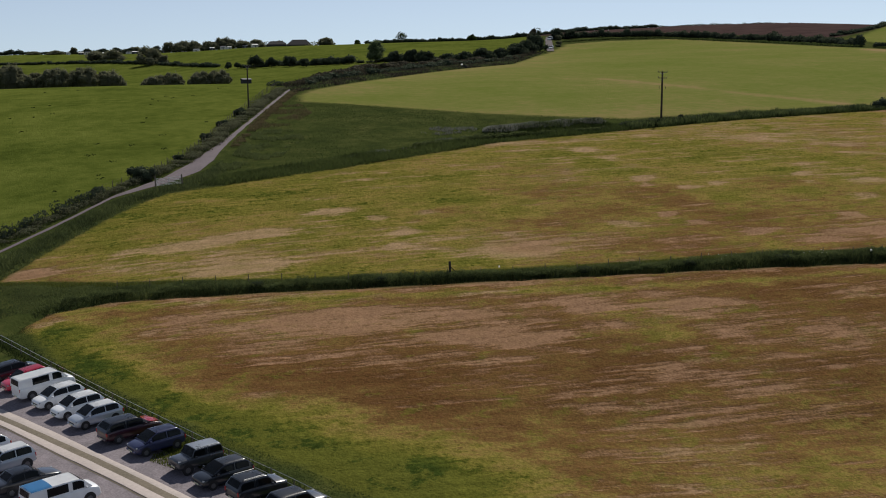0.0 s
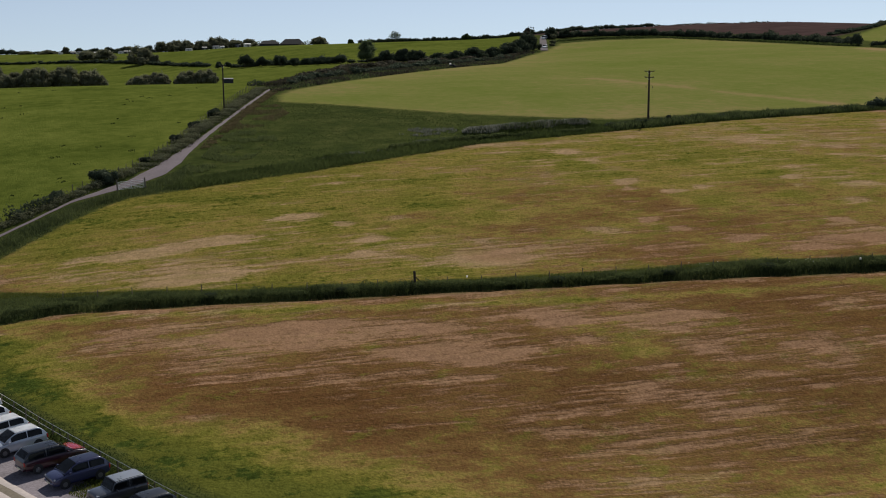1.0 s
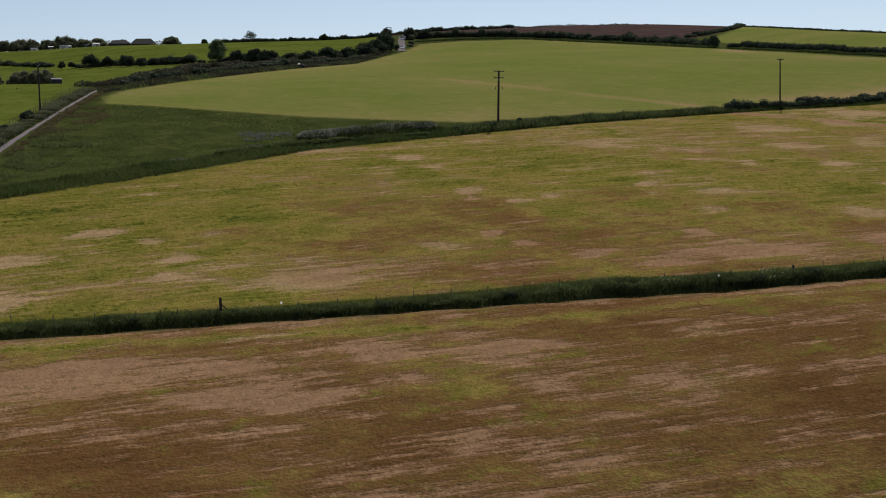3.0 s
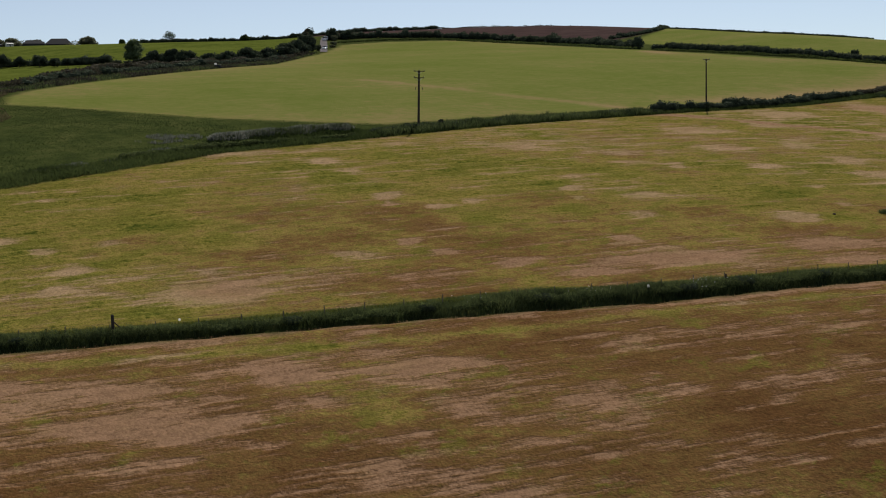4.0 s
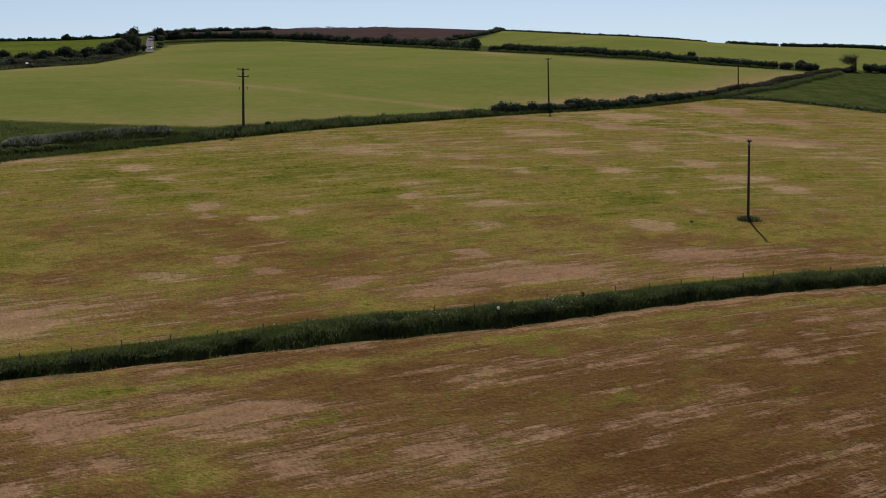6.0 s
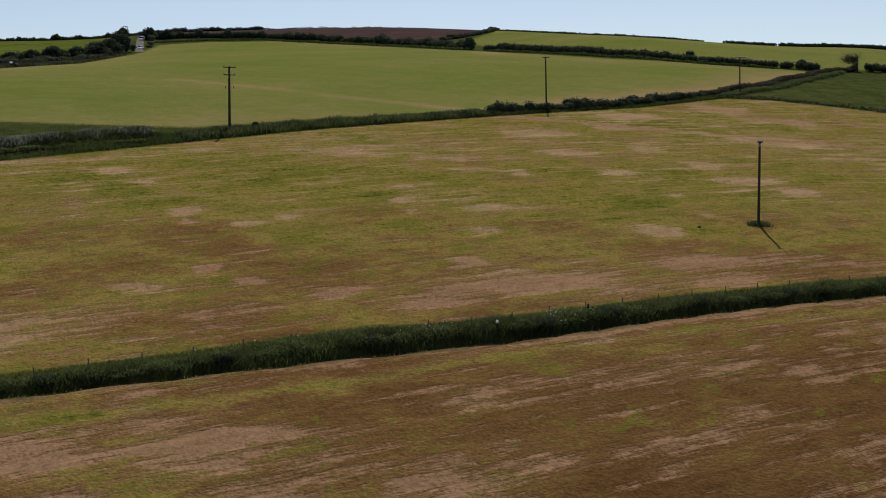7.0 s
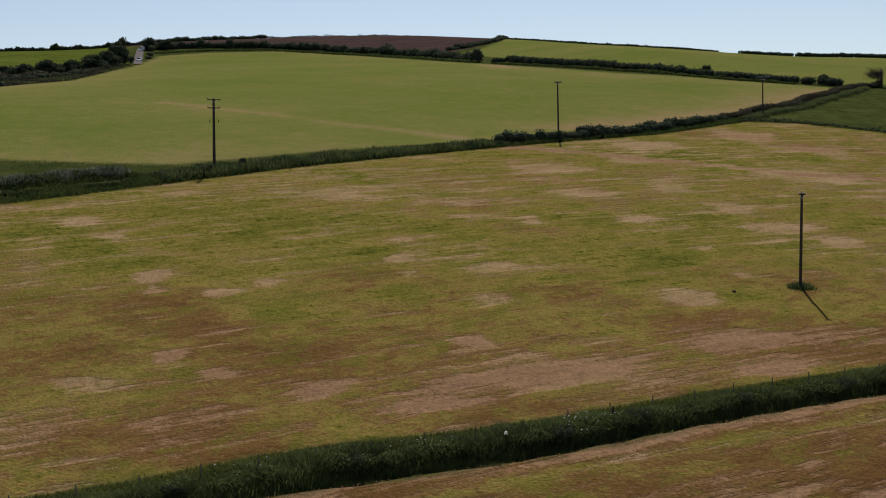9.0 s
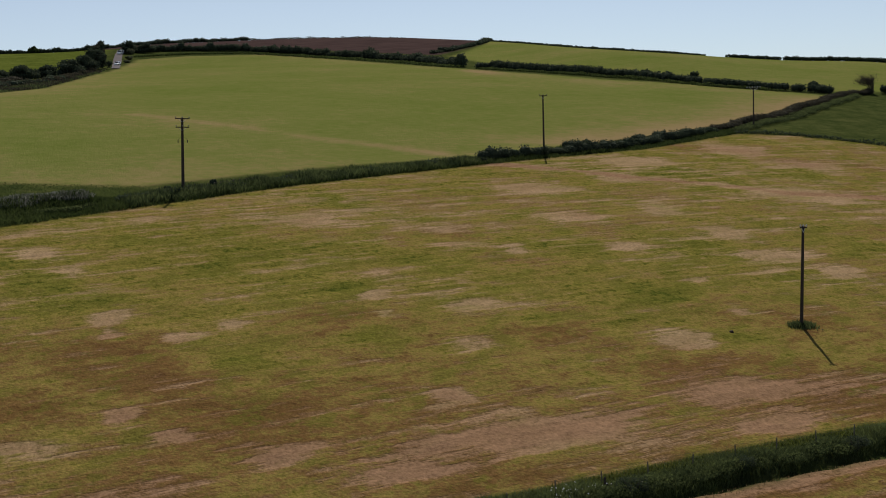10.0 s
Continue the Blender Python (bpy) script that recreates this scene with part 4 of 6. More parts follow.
hedgerow([(66, 668), (89, 682), (116, 680), (134, 652), (150, 612), (159, 552), (161.5, 508)], 0.55, 5.5, meadow, "green grassy bank below the hilltop hedge", 0.5, 40)
hedgerow([(192, 640), (205, 655), (236, 702), (258, 755)], 1.6, 3.5, leaf_dark, "thin dark hedge between the hilltop fields", 0.5, 30)
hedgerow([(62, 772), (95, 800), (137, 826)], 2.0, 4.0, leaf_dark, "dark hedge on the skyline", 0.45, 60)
hedgerow([(137, 828), (180, 846), (232, 852), (300, 825)], 0.9, 4.0, leaf_brown, "low hedge along the hilltop skyline", 0.5, 20)
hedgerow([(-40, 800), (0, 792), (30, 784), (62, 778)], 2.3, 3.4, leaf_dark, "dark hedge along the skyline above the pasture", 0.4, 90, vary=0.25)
hedgerow([(255, 760), (257, 700), (246, 617), (247, 557), (270, 557), (282, 557)], 0.75, 1.5, leaf_dark, "thin dark hedge along the crest of the field", 0.3, 110, vary=0.25)
hedgerow([(293.5, 558), (306, 558), (317.5, 558)], 1.3, 2.0, leaf_dark, "dark shelter belt on the crest of the field", 0.32, 160, vary=0.2)
hedgerow([(320, 558), (350, 557), (369, 556), (420, 552)], 1.8, 2.6, leaf_dark, "taller dark shelter belt on the crest of the field", 0.32, 160, vary=0.15)
hedgerow([(-33, 311), (-29.5, 331), (-21.5, 347), (-11.3, 383), (-2, 413), (14, 446), (28, 490), (36, 545), (44, 590)], 1.2, 4.0, leaf_brown, "brown scrubby hedge along the crop field", 0.3, 80)
hedgerow([(-31, 314), (-27, 334), (-18, 352), (-8, 388), (2, 418), (17, 452), (31, 500)], 1.5, 3.0, leaf_dark, "dark thorn growth along the crop edge", 0.4, 40, gaps=0.3)
hedgerow([(-31, 344), (-27, 372), (-19, 410), (-9, 440), (5, 470), (18, 510)], 1.5, 4.6, leaf_brown, "dark brown scrub beside the lane", 0.34, 60, gaps=0.15)
EDGE = [(-31, 290), (-28.5, 300), (-20.5, 318), (-10.5, 343), (8, 395), (25.4, 434), (33.4, 490), (41.5, 549), (50, 600), (42, 600), (34, 545), (25, 490), (10, 446), (-6, 413), (-15, 383), (-25, 347), (-33, 331), (-35, 311)]
x, y = scatter(EDGE, 6)
ok = waver(x, y, 5.0, 2.0) + rng.normal(0, 0.25, len(x)) > 0
blades("rough_edge", x[ok], y[ok], 0.7, 0.2, leaf_brown, "brown dead grass along the crop edge", lean=0.9)
blades("rough_edge", x[~ok], y[~ok], 0.6, 0.2, reed, "dark green rank grass along the crop edge", lean=0.9)
hedgerow([(-36, 316), (-40, 317)], 1.2, 2.0, leaf_dark, "dark thorn hedge at the end of the track", 0.3, 60)
# this hedge also fills in the dark shadow strips the trees cast
hedgerow([(-95, 655), (-70, 636), (-52, 610), (-40, 600), (-20, 590), (-4, 560), (8, 540), (24, 545)], 2.0, 4.5, leaf_dark, "dark hedge doubling as the shadow band under the field trees", 0.5, 30, gaps=0.08, vary=0.6)
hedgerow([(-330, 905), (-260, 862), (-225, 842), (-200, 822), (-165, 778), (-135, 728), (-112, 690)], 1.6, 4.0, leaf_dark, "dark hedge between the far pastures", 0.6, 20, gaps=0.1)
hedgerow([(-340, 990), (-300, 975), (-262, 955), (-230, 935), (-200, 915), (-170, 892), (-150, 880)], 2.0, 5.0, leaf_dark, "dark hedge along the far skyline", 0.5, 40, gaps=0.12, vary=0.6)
# pale willow leaves on this far growth paint in the haze
hedgerow([(-170, 893), (-150, 880), (-128, 862), (-110, 850), (-92, 842), (-70, 822)], 3.2, 5.0, willow, "trees and hedge around the holiday park, greyed for haze", 0.5, 45, gaps=0.12, vary=0.6)
# the bank of heather and scrub on the pasture side of the track
hedgerow([(-55.0, 158), (-52.0, 164.5), (-49.0, 172.5), (-45.8, 182), (-42.0, 192)], 0.5, 2.0, heath, "low brown heathy bank beside the farm track", 0.13, 200, vary=0.7)
hedgerow([(-41.6, 193), (-38.8, 203), (-37.0, 218), (-36.1, 235), (-35.4, 252), (-34.9, 275), (-34.7, 300)], 0.85, 2.5, heath, "brown and grey heathy bank beside the track", 0.13, 260, vary=0.6)
x, y = scatter([(-53, 158.5), (-49.4, 168.5), (-45.4, 182), (-40.4, 192.6), (-38.4, 201), (-36.4, 216), (-35.3, 228), (-34.4, 245), (-33.8, 262), (-35.8, 262), (-36.6, 236), (-38, 214), (-40.4, 201), (-46.6, 184), (-52, 167), (-55.4, 159)], 45)
blades("track_verge", x, y, 0.32, 0.07, meadow, "rough grass and weeds on the track bank", tone=rng.uniform(0, 1, len(x)))
hedgerow([(-54.6, 161), (-51, 171), (-48.5, 177), (-46.5, 181)], 1.2, 1.5, leaf_dark, "dark thorn scrub on the track bank", 0.2, 130, gaps=0.15)
hedgerow([(-32.6, 214), (-32.5, 226), (-32.0, 245), (-31.5, 262), (-31.2, 280), (-31, 300)], 0.42, 1.6, bracken, "rough brown dead growth beside the upper track", 0.13, 110, gaps=0.3, vary=0.7)
for x, y, h, w, m, lab in ((-42.8, 191.4, 2.0, 2.2, leaf_dark, "dark gorse bush beside the track"), (-47.3, 183.6, 1.1, 0.9, leaf_dark, "small dark thorn bush by the fence"), (-36.9, 250, 1.6, 1.1, leaf_dark, "dark thorn bush at the foot of the pole"),
                           (-38.2, 236, 1.2, 1.0, leaf_dark, "dark thorn bush on the track bank"), (-38.6, 222, 1.2, 0.9, leaf_dark, "small dark bush on the track bank"), (-40, 205, 0.9, 0.8, leaf_dark, "small dark gorse by the fence")):
    shrub(x, y, h * 1.15, w * 1.2, m, lab, 0.2, 1500, "bushes along the track")
for x, y, h, w in ((98.5, 266.8, 1.9, 1.5), (106, 271.5, 2.4, 1.9), (109.5, 273, 2.1, 1.6), (45, 241.8, 1.3, 0.5), (39, 238.6, 1.1, 0.45), (87.2, 260.2, 0.9, 0.5), (129, 287, 1.9, 1.8), (123, 283, 1.6, 1.6)):
    shrub(x, y, h, w, leaf_dark, "dark hawthorn bush in the field hedge", 0.26, 600, "bushes in the field hedge")
for x, y, h, w in ((-125, 390, 10.8, 5.6), (-117.5, 388, 7.6, 4.6), (-110, 386, 8.4, 5.4), (-103, 390, 9.0, 5.2), (-96.5, 394, 8.2, 4.6)):
    dome(x, y, h, w, willow, "large grey-green willow scrub behind the brow of the pasture", 0.38, 5400)
for x, y, h, w in ((-101, 480, 8.0, 5.4), (-95.5, 483, 8.4, 4.6), (-84.6, 480, 8.8, 4.8), (-78.6, 482, 8.9, 5.0)):
    dome(x, y, h, w, willow, "rounded scrub in the hollow beyond the pasture", 0.38, 4800)

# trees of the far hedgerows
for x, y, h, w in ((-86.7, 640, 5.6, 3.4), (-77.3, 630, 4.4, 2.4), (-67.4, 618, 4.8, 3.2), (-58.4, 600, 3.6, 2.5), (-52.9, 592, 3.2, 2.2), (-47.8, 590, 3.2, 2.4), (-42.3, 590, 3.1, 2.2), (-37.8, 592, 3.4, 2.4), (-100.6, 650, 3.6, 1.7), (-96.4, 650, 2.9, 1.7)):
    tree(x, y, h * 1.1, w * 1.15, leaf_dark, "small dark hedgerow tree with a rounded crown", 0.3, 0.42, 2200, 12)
tree(-25.5, 585, 10.6, 4.4, leaf_pale, "tall pale green ash tree in the hedgerow", 0.05, 0.38, 3600, 16)
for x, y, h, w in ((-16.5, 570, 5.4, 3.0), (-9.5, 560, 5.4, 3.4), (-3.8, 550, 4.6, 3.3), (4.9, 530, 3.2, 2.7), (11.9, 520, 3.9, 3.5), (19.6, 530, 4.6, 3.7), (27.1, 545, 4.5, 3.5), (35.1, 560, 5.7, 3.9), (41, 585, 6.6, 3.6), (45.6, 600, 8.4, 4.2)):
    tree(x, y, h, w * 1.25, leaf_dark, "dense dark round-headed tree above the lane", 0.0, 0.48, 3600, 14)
for x, y, h, w in ((47.2, 628, 6.6, 3.2), (48.6, 652, 7.6, 3.0), (50.6, 676, 7.6, 3.0)):
    tree(x, y, h, w, leaf_brown, "dark brown-green thorn tree beside the lane", 0.0, 0.42, 1500, 10)
for x, y, h, w in ((59.6, 636, 1.6, 1.6), (61.4, 652, 2.2, 1.8), (64.4, 684, 3.0, 2.0), (66.6, 704, 3.6, 2.4)):
    shrub(x, y, h, w, heath, "grey scrubby bush on the verge of the lane", 0.3, 500, "bushes beside the lane")
tree(49.6, 628, 9.6, 1.6, leaf_dark, "slender dark tree with a feathery top", 0.55, 0.45, 260, 4)
for x, y, h, w in ((63.9, 690, 6.0, 4.0), (71.2, 690, 4.8, 4.0)):
    tree(x, y, h, w, leaf_dark, "dark tree in the hilltop hedge", 0.05, 0.6, 700, 5)
# skyline trees take paler, greyer leaves in place of haze
for x, y, h, w in ((-216, 850, 6.2, 6.0), (-203.5, 840, 6.6, 6.0), (-166.6, 775, 10.2, 6.6), (-156.6, 770, 4.2, 2.6), (-165.6, 880, 7.0, 5.2), (-158, 880, 5.6, 5.2), (-145, 870, 5.4, 4.6), (-137, 870, 7.2, 4.8), (-122, 850, 4.2, 5.0), (-113, 850, 5.0, 5.0),
                   (-99, 840, 3.8, 5.0), (-65.3, 810, 4.4, 4.8), (-46.2, 800, 2.4, 1.4), (22.4, 780, 3.8, 1.8), (-269.7, 950, 2.8, 5.6), (-257.5, 950, 4.6, 2.4), (-214.7, 930, 3.0, 4.0), (-206.4, 920, 4.2, 4.0), (-289, 960, 2.4, 4.2)):
    tree(x, y, h * 1.1, w * 1.25, willow if x < -60 else leaf_mid, "distant tree on the skyline, leaves greyed for haze", 0.0, 0.55, 2800, 14, "trees on the skyline")
# the taller trees here get the same haze-paled leaves
for x, y, h, w in ((-178, 889, 7.6, 4.6), (-170.5, 888, 6.6, 4.4), (-159, 882, 7.4, 4.8), (-150.5, 879, 6.6, 4.4), (-142, 874, 8.6, 4.2), (-131, 864, 7.0, 4.0), (-125.5, 861, 5.6, 3.6), (-187, 896, 5.0, 4.2), (-196, 903, 4.6, 4.0),
                   (-209, 914, 4.4, 4.2), (-221, 924, 4.8, 4.0), (-233, 934, 4.0, 4.2), (-246, 942, 4.2, 3.6)):
    tree(x, y, h, w, willow if h > 5 else leaf_dark, "grey-green tree among the holiday caravans", 0.0, 0.5, 1300, 9, "trees on the skyline")
tree(-19.3, 790, 6.2, 4.6, leaf_mid, "wind-shaped tree with an open crown on the skyline", 0.35, 0.5, 520, 6, "trees on the skyline")
for x, y, h, w in ((202.2, 414, 3.3, 1.7), (226.8, 391, 2.7, 1.9), (199, 424, 2.5, 1.6), (194, 428, 2.7, 1.8)):
    tree(x, y, h, w, leaf_dark, "small dark thorn tree standing in the hedge", 0.2, 0.4, 420, 4, "thorns in the hedge")


def bare_thorn(x, y, tall, wide):
    """A wind-bent thorn, almost leafless, leaning one way."""
    ob = thing("tree", pose(x, y, ground_z(x, y) - 0.1), "wind-bent bare brown thorn tree at the field corner", "tree")
    bm = bmesh.new()
    for k in range(14):
        a = k * 0.7
        p, q = Vector((0, 0, 0)), Vector((-wide * rng.uniform(0.1, 0.45), rng.uniform(-0.4, 0.4) * wide, tall * rng.uniform(0.4, 0.65)))
        rod(bm, p, q, 0.13, 0.08, 5)
        for j in range(7):
            r = q + Vector((-rng.uniform(-0.25, 0.75) * wide, rng.uniform(-0.6, 0.6) * wide, tall * rng.uniform(0.05, 0.38)))
            rod(bm, q, r, 0.06, 0.025, 4)
            for i in range(4):
                s = p.lerp(q, 0.2).lerp(r, rng.uniform(0.6, 1.0))
                rod(bm, s, s + Vector((rng.uniform(-0.9, 0.4), rng.uniform(-0.6, 0.6), rng.uniform(0, 0.7))) * wide * 0.3, 0.03, 0.012, 3)
    part("trunk", bm, bark, ob)
    leaf_cloud("crown", [((-wide * 0.3, 0, tall * 0.72), (wide * 0.8, wide * 0.7, tall * 0.26), 90)], 0.22, leaf_brown, ob)


bare_thorn(240.5, 384, 5.6, 4.6)
for x, y, h, w in ((245, 383.5, 3.0, 2.6), (250, 384, 2.8, 2.8), (257, 386, 3.0, 3.2)):
    shrub(x, y, h, w, leaf_dark, "dark thicket beside the bare thorn", 0.4, 800, "bushes at the field corner")


# ---- ways ----
strip("track", [(-62, 137), (-52.7, 157.6), (-48.8, 168), (-44.8, 181.8), (-39.8, 192.2), (-37.9, 201), (-36, 216), (-35, 228), (-34.1, 245), (-33.6, 262), (-33.3, 280), (-33.4, 306)],
      [(-61.4, 135.5), (-52.35, 156.6), (-48.4, 167.1), (-44.4, 180.8), (-38.4, 188.6), (-35.2, 195.5), (-34.4, 204), (-34.5, 212), (-34.1, 226), (-33.4, 245), (-32.8, 262), (-32.6, 280), (-32.6, 306)],
      track_mat, 0.09, "pinkish grey stone farm track up the hill", "track", 1.5)
strip("lane", [(51.4, 602), (54.4, 645), (58.0, 690), (60.4, 714)], [(54.4, 600), (57.6, 640), (60.9, 686), (63.2, 711)], lane_mat, 0.25, "pinkish grey lane climbing the hill between hedges", "lane", 5.0)
strip("car_park", [(-61, 140), (-42, 118.6), (-33.9, 108.9), (-27, 100.5), (-21.4, 94), (-16.4, 88.6), (-12, 84.2), (-4, 76), (10, 62)], [(-82, 122), (-62, 100), (-54, 90), (-47, 82), (-41, 76), (-36, 70), (-32, 66), (-24, 58), (-10, 44)], gravel, 0.05,
      "grey gravel surface of the field car park", "car park", 1.5, 24)
LANE_A = [(-52, 121.2), (-35.3, 103.5), (-28.8, 96.6), (-23.2, 90.6), (-18.2, 85.6), (-5, 72.4)]
LANE_B = [(-51.5, 119.5), (-34.8, 101.9), (-28.4, 95.2), (-22.9, 89.6), (-18.0, 84.6), (-5.6, 72.2)]
LANE_C = [(-51.2, 118.2), (-34.4, 100.7), (-28.1, 94.0), (-22.7, 88.5), (-18.6, 84.3), (-6.4, 71.8)]
LANE_D = [(-50.8, 117.0), (-33.9, 99.4), (-27.7, 92.5), (-22.3, 87.0), (-19.7, 84.3), (-7.5, 71.6)]
strip("wheel_strip", LANE_A, LANE_B, concrete, 0.11, "pale concrete wheel strip of the car park lane", "lane", 1.0, 3, drop=0.015, smooth=False)
strip("lane_middle", LANE_B, LANE_C, worn, 0.105, "worn earth between the concrete wheel strips", "lane", 1.0, 3, drop=0.01, smooth=False)
strip("wheel_strip", LANE_C, LANE_D, concrete, 0.11, "pale concrete wheel strip of the car park lane", "lane", 1.0, 3, drop=0.015, smooth=False)
x, y = np.array([(a[0] + u, a[1] + v) for a, u, v in zip([LANE_D[k] for k in range(5)], (0.5, 0.5, 0.5, 0.5, 0.5), (-0.6,) * 5)]).T
strip("lane_rut", list(zip(x, y)), list(zip(x + 0.12, y - 0.3)), worn, 0.085, "dark muddy rut beside the concrete strip", "lane", 1.0, 2, drop=0.02)
x, y = scatter([(-20.5, 90.3), (-18.6, 88.9), (-17.2, 91.2), (-16.6, 92.0), (-18.6, 94.2), (-19.7, 92.4), (-20.5, 91.6)], 260)
blades("lawn_patch", x, y, 0.12, 0.05, verge, "bright green grass growing between parked cars", lift=0.03)
FENCE_FOOT = [(-56, 140.5), (-40.5, 121.2), (-32.4, 110.7), (-25.5, 102.2), (-19.7, 95.6), (-14.7, 90.1), (-10.3, 85.7), (-6, 81)]
x, y, d = along(FENCE_FOOT, 0.012)
o = rng.normal(0.1, 0.42, len(x))
x, y = x - d[:, 1] * o, y + d[:, 0] * o
# weeds kept to dark tones, painting in the shade beneath the fence
blades("fence_weeds", x, y, 0.24 + 0.10 * waver(x, y, 2.0), 0.09, meadow, "uncut weeds along the foot of the car park fence, darkened for shade", lean=0.7, tone=rng.uniform(0, 0.6, len(x)))
x, y = scatter([(-31.6, 107.2), (-29.8, 105.0), (-14.5, 87.6), (-12, 84.6), (-11.2, 85.2), (-20, 94.8)], 90)
blades("lawn_patch", x, y, 0.06, 0.05, verge, "rough green grass under the car park fence", lift=0.03)


# ---- poles ----
def bevel_post(bm, h, r0, r1, seg=12):
    rod(bm, (0, 0, -0.4), (0, 0, h * 0.5), r0, (r0 + r1) / 2, seg)
    rod(bm, (0, 0, h * 0.5), (0, 0, h), (r0 + r1) / 2, r1, seg)
    rod(bm, (0, 0, h), (0, 0, h + 0.05), r1, r1 * 0.4, seg)


def utility_pole(x, y, tall, arms, heading, label, lean=(0, 0), pins=3, pin_mat=porcelain, thick=1.0):
    """A wooden pole; arms: rows of (height below the top, length)."""
    ob = thing("utility_pole", pose(x, y, ground_z(x, y), lean[0], lean[1], heading), label, "utility pole", "poles of the power line")
    bm = bmesh.new()
    bevel_post(bm, tall, 0.16 * thick, 0.115 * thick)
    part("post", bm, pole_wood, ob, smooth=False)
    for below, length in arms:
        bm = bmesh.new()
        box(bm, (length, 0.10, 0.12), (0, -0.15, tall - below), bevel=0.012)
        arm = part("crossarm", bm, pole_wood, ob)
        for sgn in (-1, 1):
            bm = bmesh.new()
            rod(bm, (sgn * length * 0.28, -0.15, tall - below - 0.04), (0, -0.12, tall - below - 0.45), 0.022, 0.022, 6)
            part("brace", bm, galv, arm)
        for k in range(pins):
            px = (k / (pins - 1) - 0.5) * (length - 0.12)
            bm = bmesh.new()
            rod(bm, (px, -0.15, tall - below + 0.05), (px, -0.15, tall - below + 0.16), 0.02, 0.02, 6)
            rod(bm, (px, -0.15, tall - below + 0.12), (px, -0.15, tall - below + 0.20), 0.075 if pins < 5 else 0.13, 0.06 if pins < 5 else 0.11, 8)
            rod(bm, (px, -0.15, tall - below + 0.20), (px, -0.15, tall - below + 0.28), 0.055, 0.03, 8)
            part("insulator", bm, pin_mat, arm)
    return ob


grey_pin = plain("grey_insulator", (0.16, 0.15, 0.14), 0.4)
utility_pole(-36.6, 259.5, 8.4, [(0.1, 1.2)], 5, "dark wooden power pole beside the farm track", pin_mat=grey_pin)
pole = utility_pole(40.95, 239.5, 9.05, [(0.1, 1.75), (1.15, 1.65)], 4, "dark wooden power pole with two crossarms on the bank", (0.4, 1.8), pin_mat=grey_pin, thick=1.3)
for k, sx in ((0, -0.55), (1, 0.6)):
    bm = bmesh.new()
    rod(bm, (sx, -0.1, 6.0), (sx, -0.1, 6.35), 0.05, 0.05, 6)
    rod(bm, (0, -0.1, 6.9), (sx, -0.1, 6.35), 0.012, 0.012, 4)
    part("switch", bm, trim_mat, pole, "small dark hanging fuse")
utility_pole(100.2, 269.1, 9.2, [(0.1, 1.3)], 2, "slim dark power pole in the thorn hedge", pin_mat=grey_pin)
utility_pole(87.65, 175.3, 8.87, [(0.12, 0.62)], -20, "lone wooden power pole standing in the hay field", (0.3, 0.9))
utility_pole(158.8, 306, 7.85, [(0.05, 2.7)], -18, "distant power pole with a row of white insulators", pins=6)


# ---- fences ----
def wire_run(name, pts, r, material, parent, label=""):
    """A rail or wire through points, each (x, y, z)."""
    bm = bmesh.new()
    for a, b in zip(pts[:-1], pts[1:]):
        rod(bm, a, b, r, r, 4)
    return part(name, bm, material, parent, label)


def fence(line, step, tall, r, label, rails=(), rail_r=0.01, rail_mat=wire_mat, group="field fences"):
    x, y, _ = along(line, step)
    ob = thing("fence", pose(x[0], y[0], ground_z(x[0], y[0])), label, "fence", group)
    inv = ob.matrix_world.inverted()
    first = None
    for px, py in zip(x, y):
        m = inv @ pose(px, py, ground_z(px, py), rng.uniform(-3, 3), rng.uniform(-3, 3), rng.uniform(0, 90))
        if first is None:
            bm = bmesh.new()
            rod(bm, (0, 0, -0.3), (0, 0, tall * 0.93), r, r * 0.92, 7)
            rod(bm, (0, 0, tall * 0.93), (0, 0, tall), r * 0.92, r * 0.3, 7)
            first = part("post", bm, post_wood, ob)
            first.matrix_basis = m
        else:
            o = new("post", first.data)
            o.parent = ob
            o.matrix_basis = m @ Matrix.Diagonal((1, 1, rng.uniform(0.9, 1.08), 1))
    for h in rails:
        wire_run("rail" if rail_r > 0.02 else "wire", [inv @ Vector((px, py, ground_z(px, py) + h)) for px, py in zip(x, y)], rail_r, rail_mat, ob)
    return ob


# rails coloured near white to paint in the backlit highlight along them
pale_rail = plain("sunlit_rail", (0.76, 0.74, 0.70), 0.4, vary=0.15, spec=0.6)
fence([(-56, 140.5), (-40.5, 121.2), (-32.4, 110.7), (-25.5, 102.2), (-19.7, 95.6), (-14.7, 90.1), (-10.3, 85.7), (-6, 81)], 2.4, 0.86, 0.05, "low post and rail fence along the car park", (0.83, 0.40), 0.022, pale_rail)
fence([(-34, 138.0), (-8, 137.2), (1.2, 137.7), (13.4, 139.4), (33, 143.0), (48, 144.8), (56, 147.0), (85, 153), (120, 161)], 3.5, 0.86, 0.045, "old post and wire fence in the overgrown ditch", (0.85, 0.55), 0.005)
fence([(-57.5, 158), (-54, 165.5), (-50.6, 174), (-46.8, 184.6), (-42.6, 194.6), (-40.1, 204.5), (-38.6, 219), (-37.9, 236), (-37.5, 257), (-37.3, 285), (-37.2, 312)], 2.2, 1.15, 0.055, "post and wire fence along the pasture and the track", (1.0, 0.65), 0.006)
fence([(41.5, 239), (44, 240.4), (47, 242), (52, 245)], 1.0, 0.9, 0.05, "short run of dark fence posts by the power pole", (0.8,), 0.006)
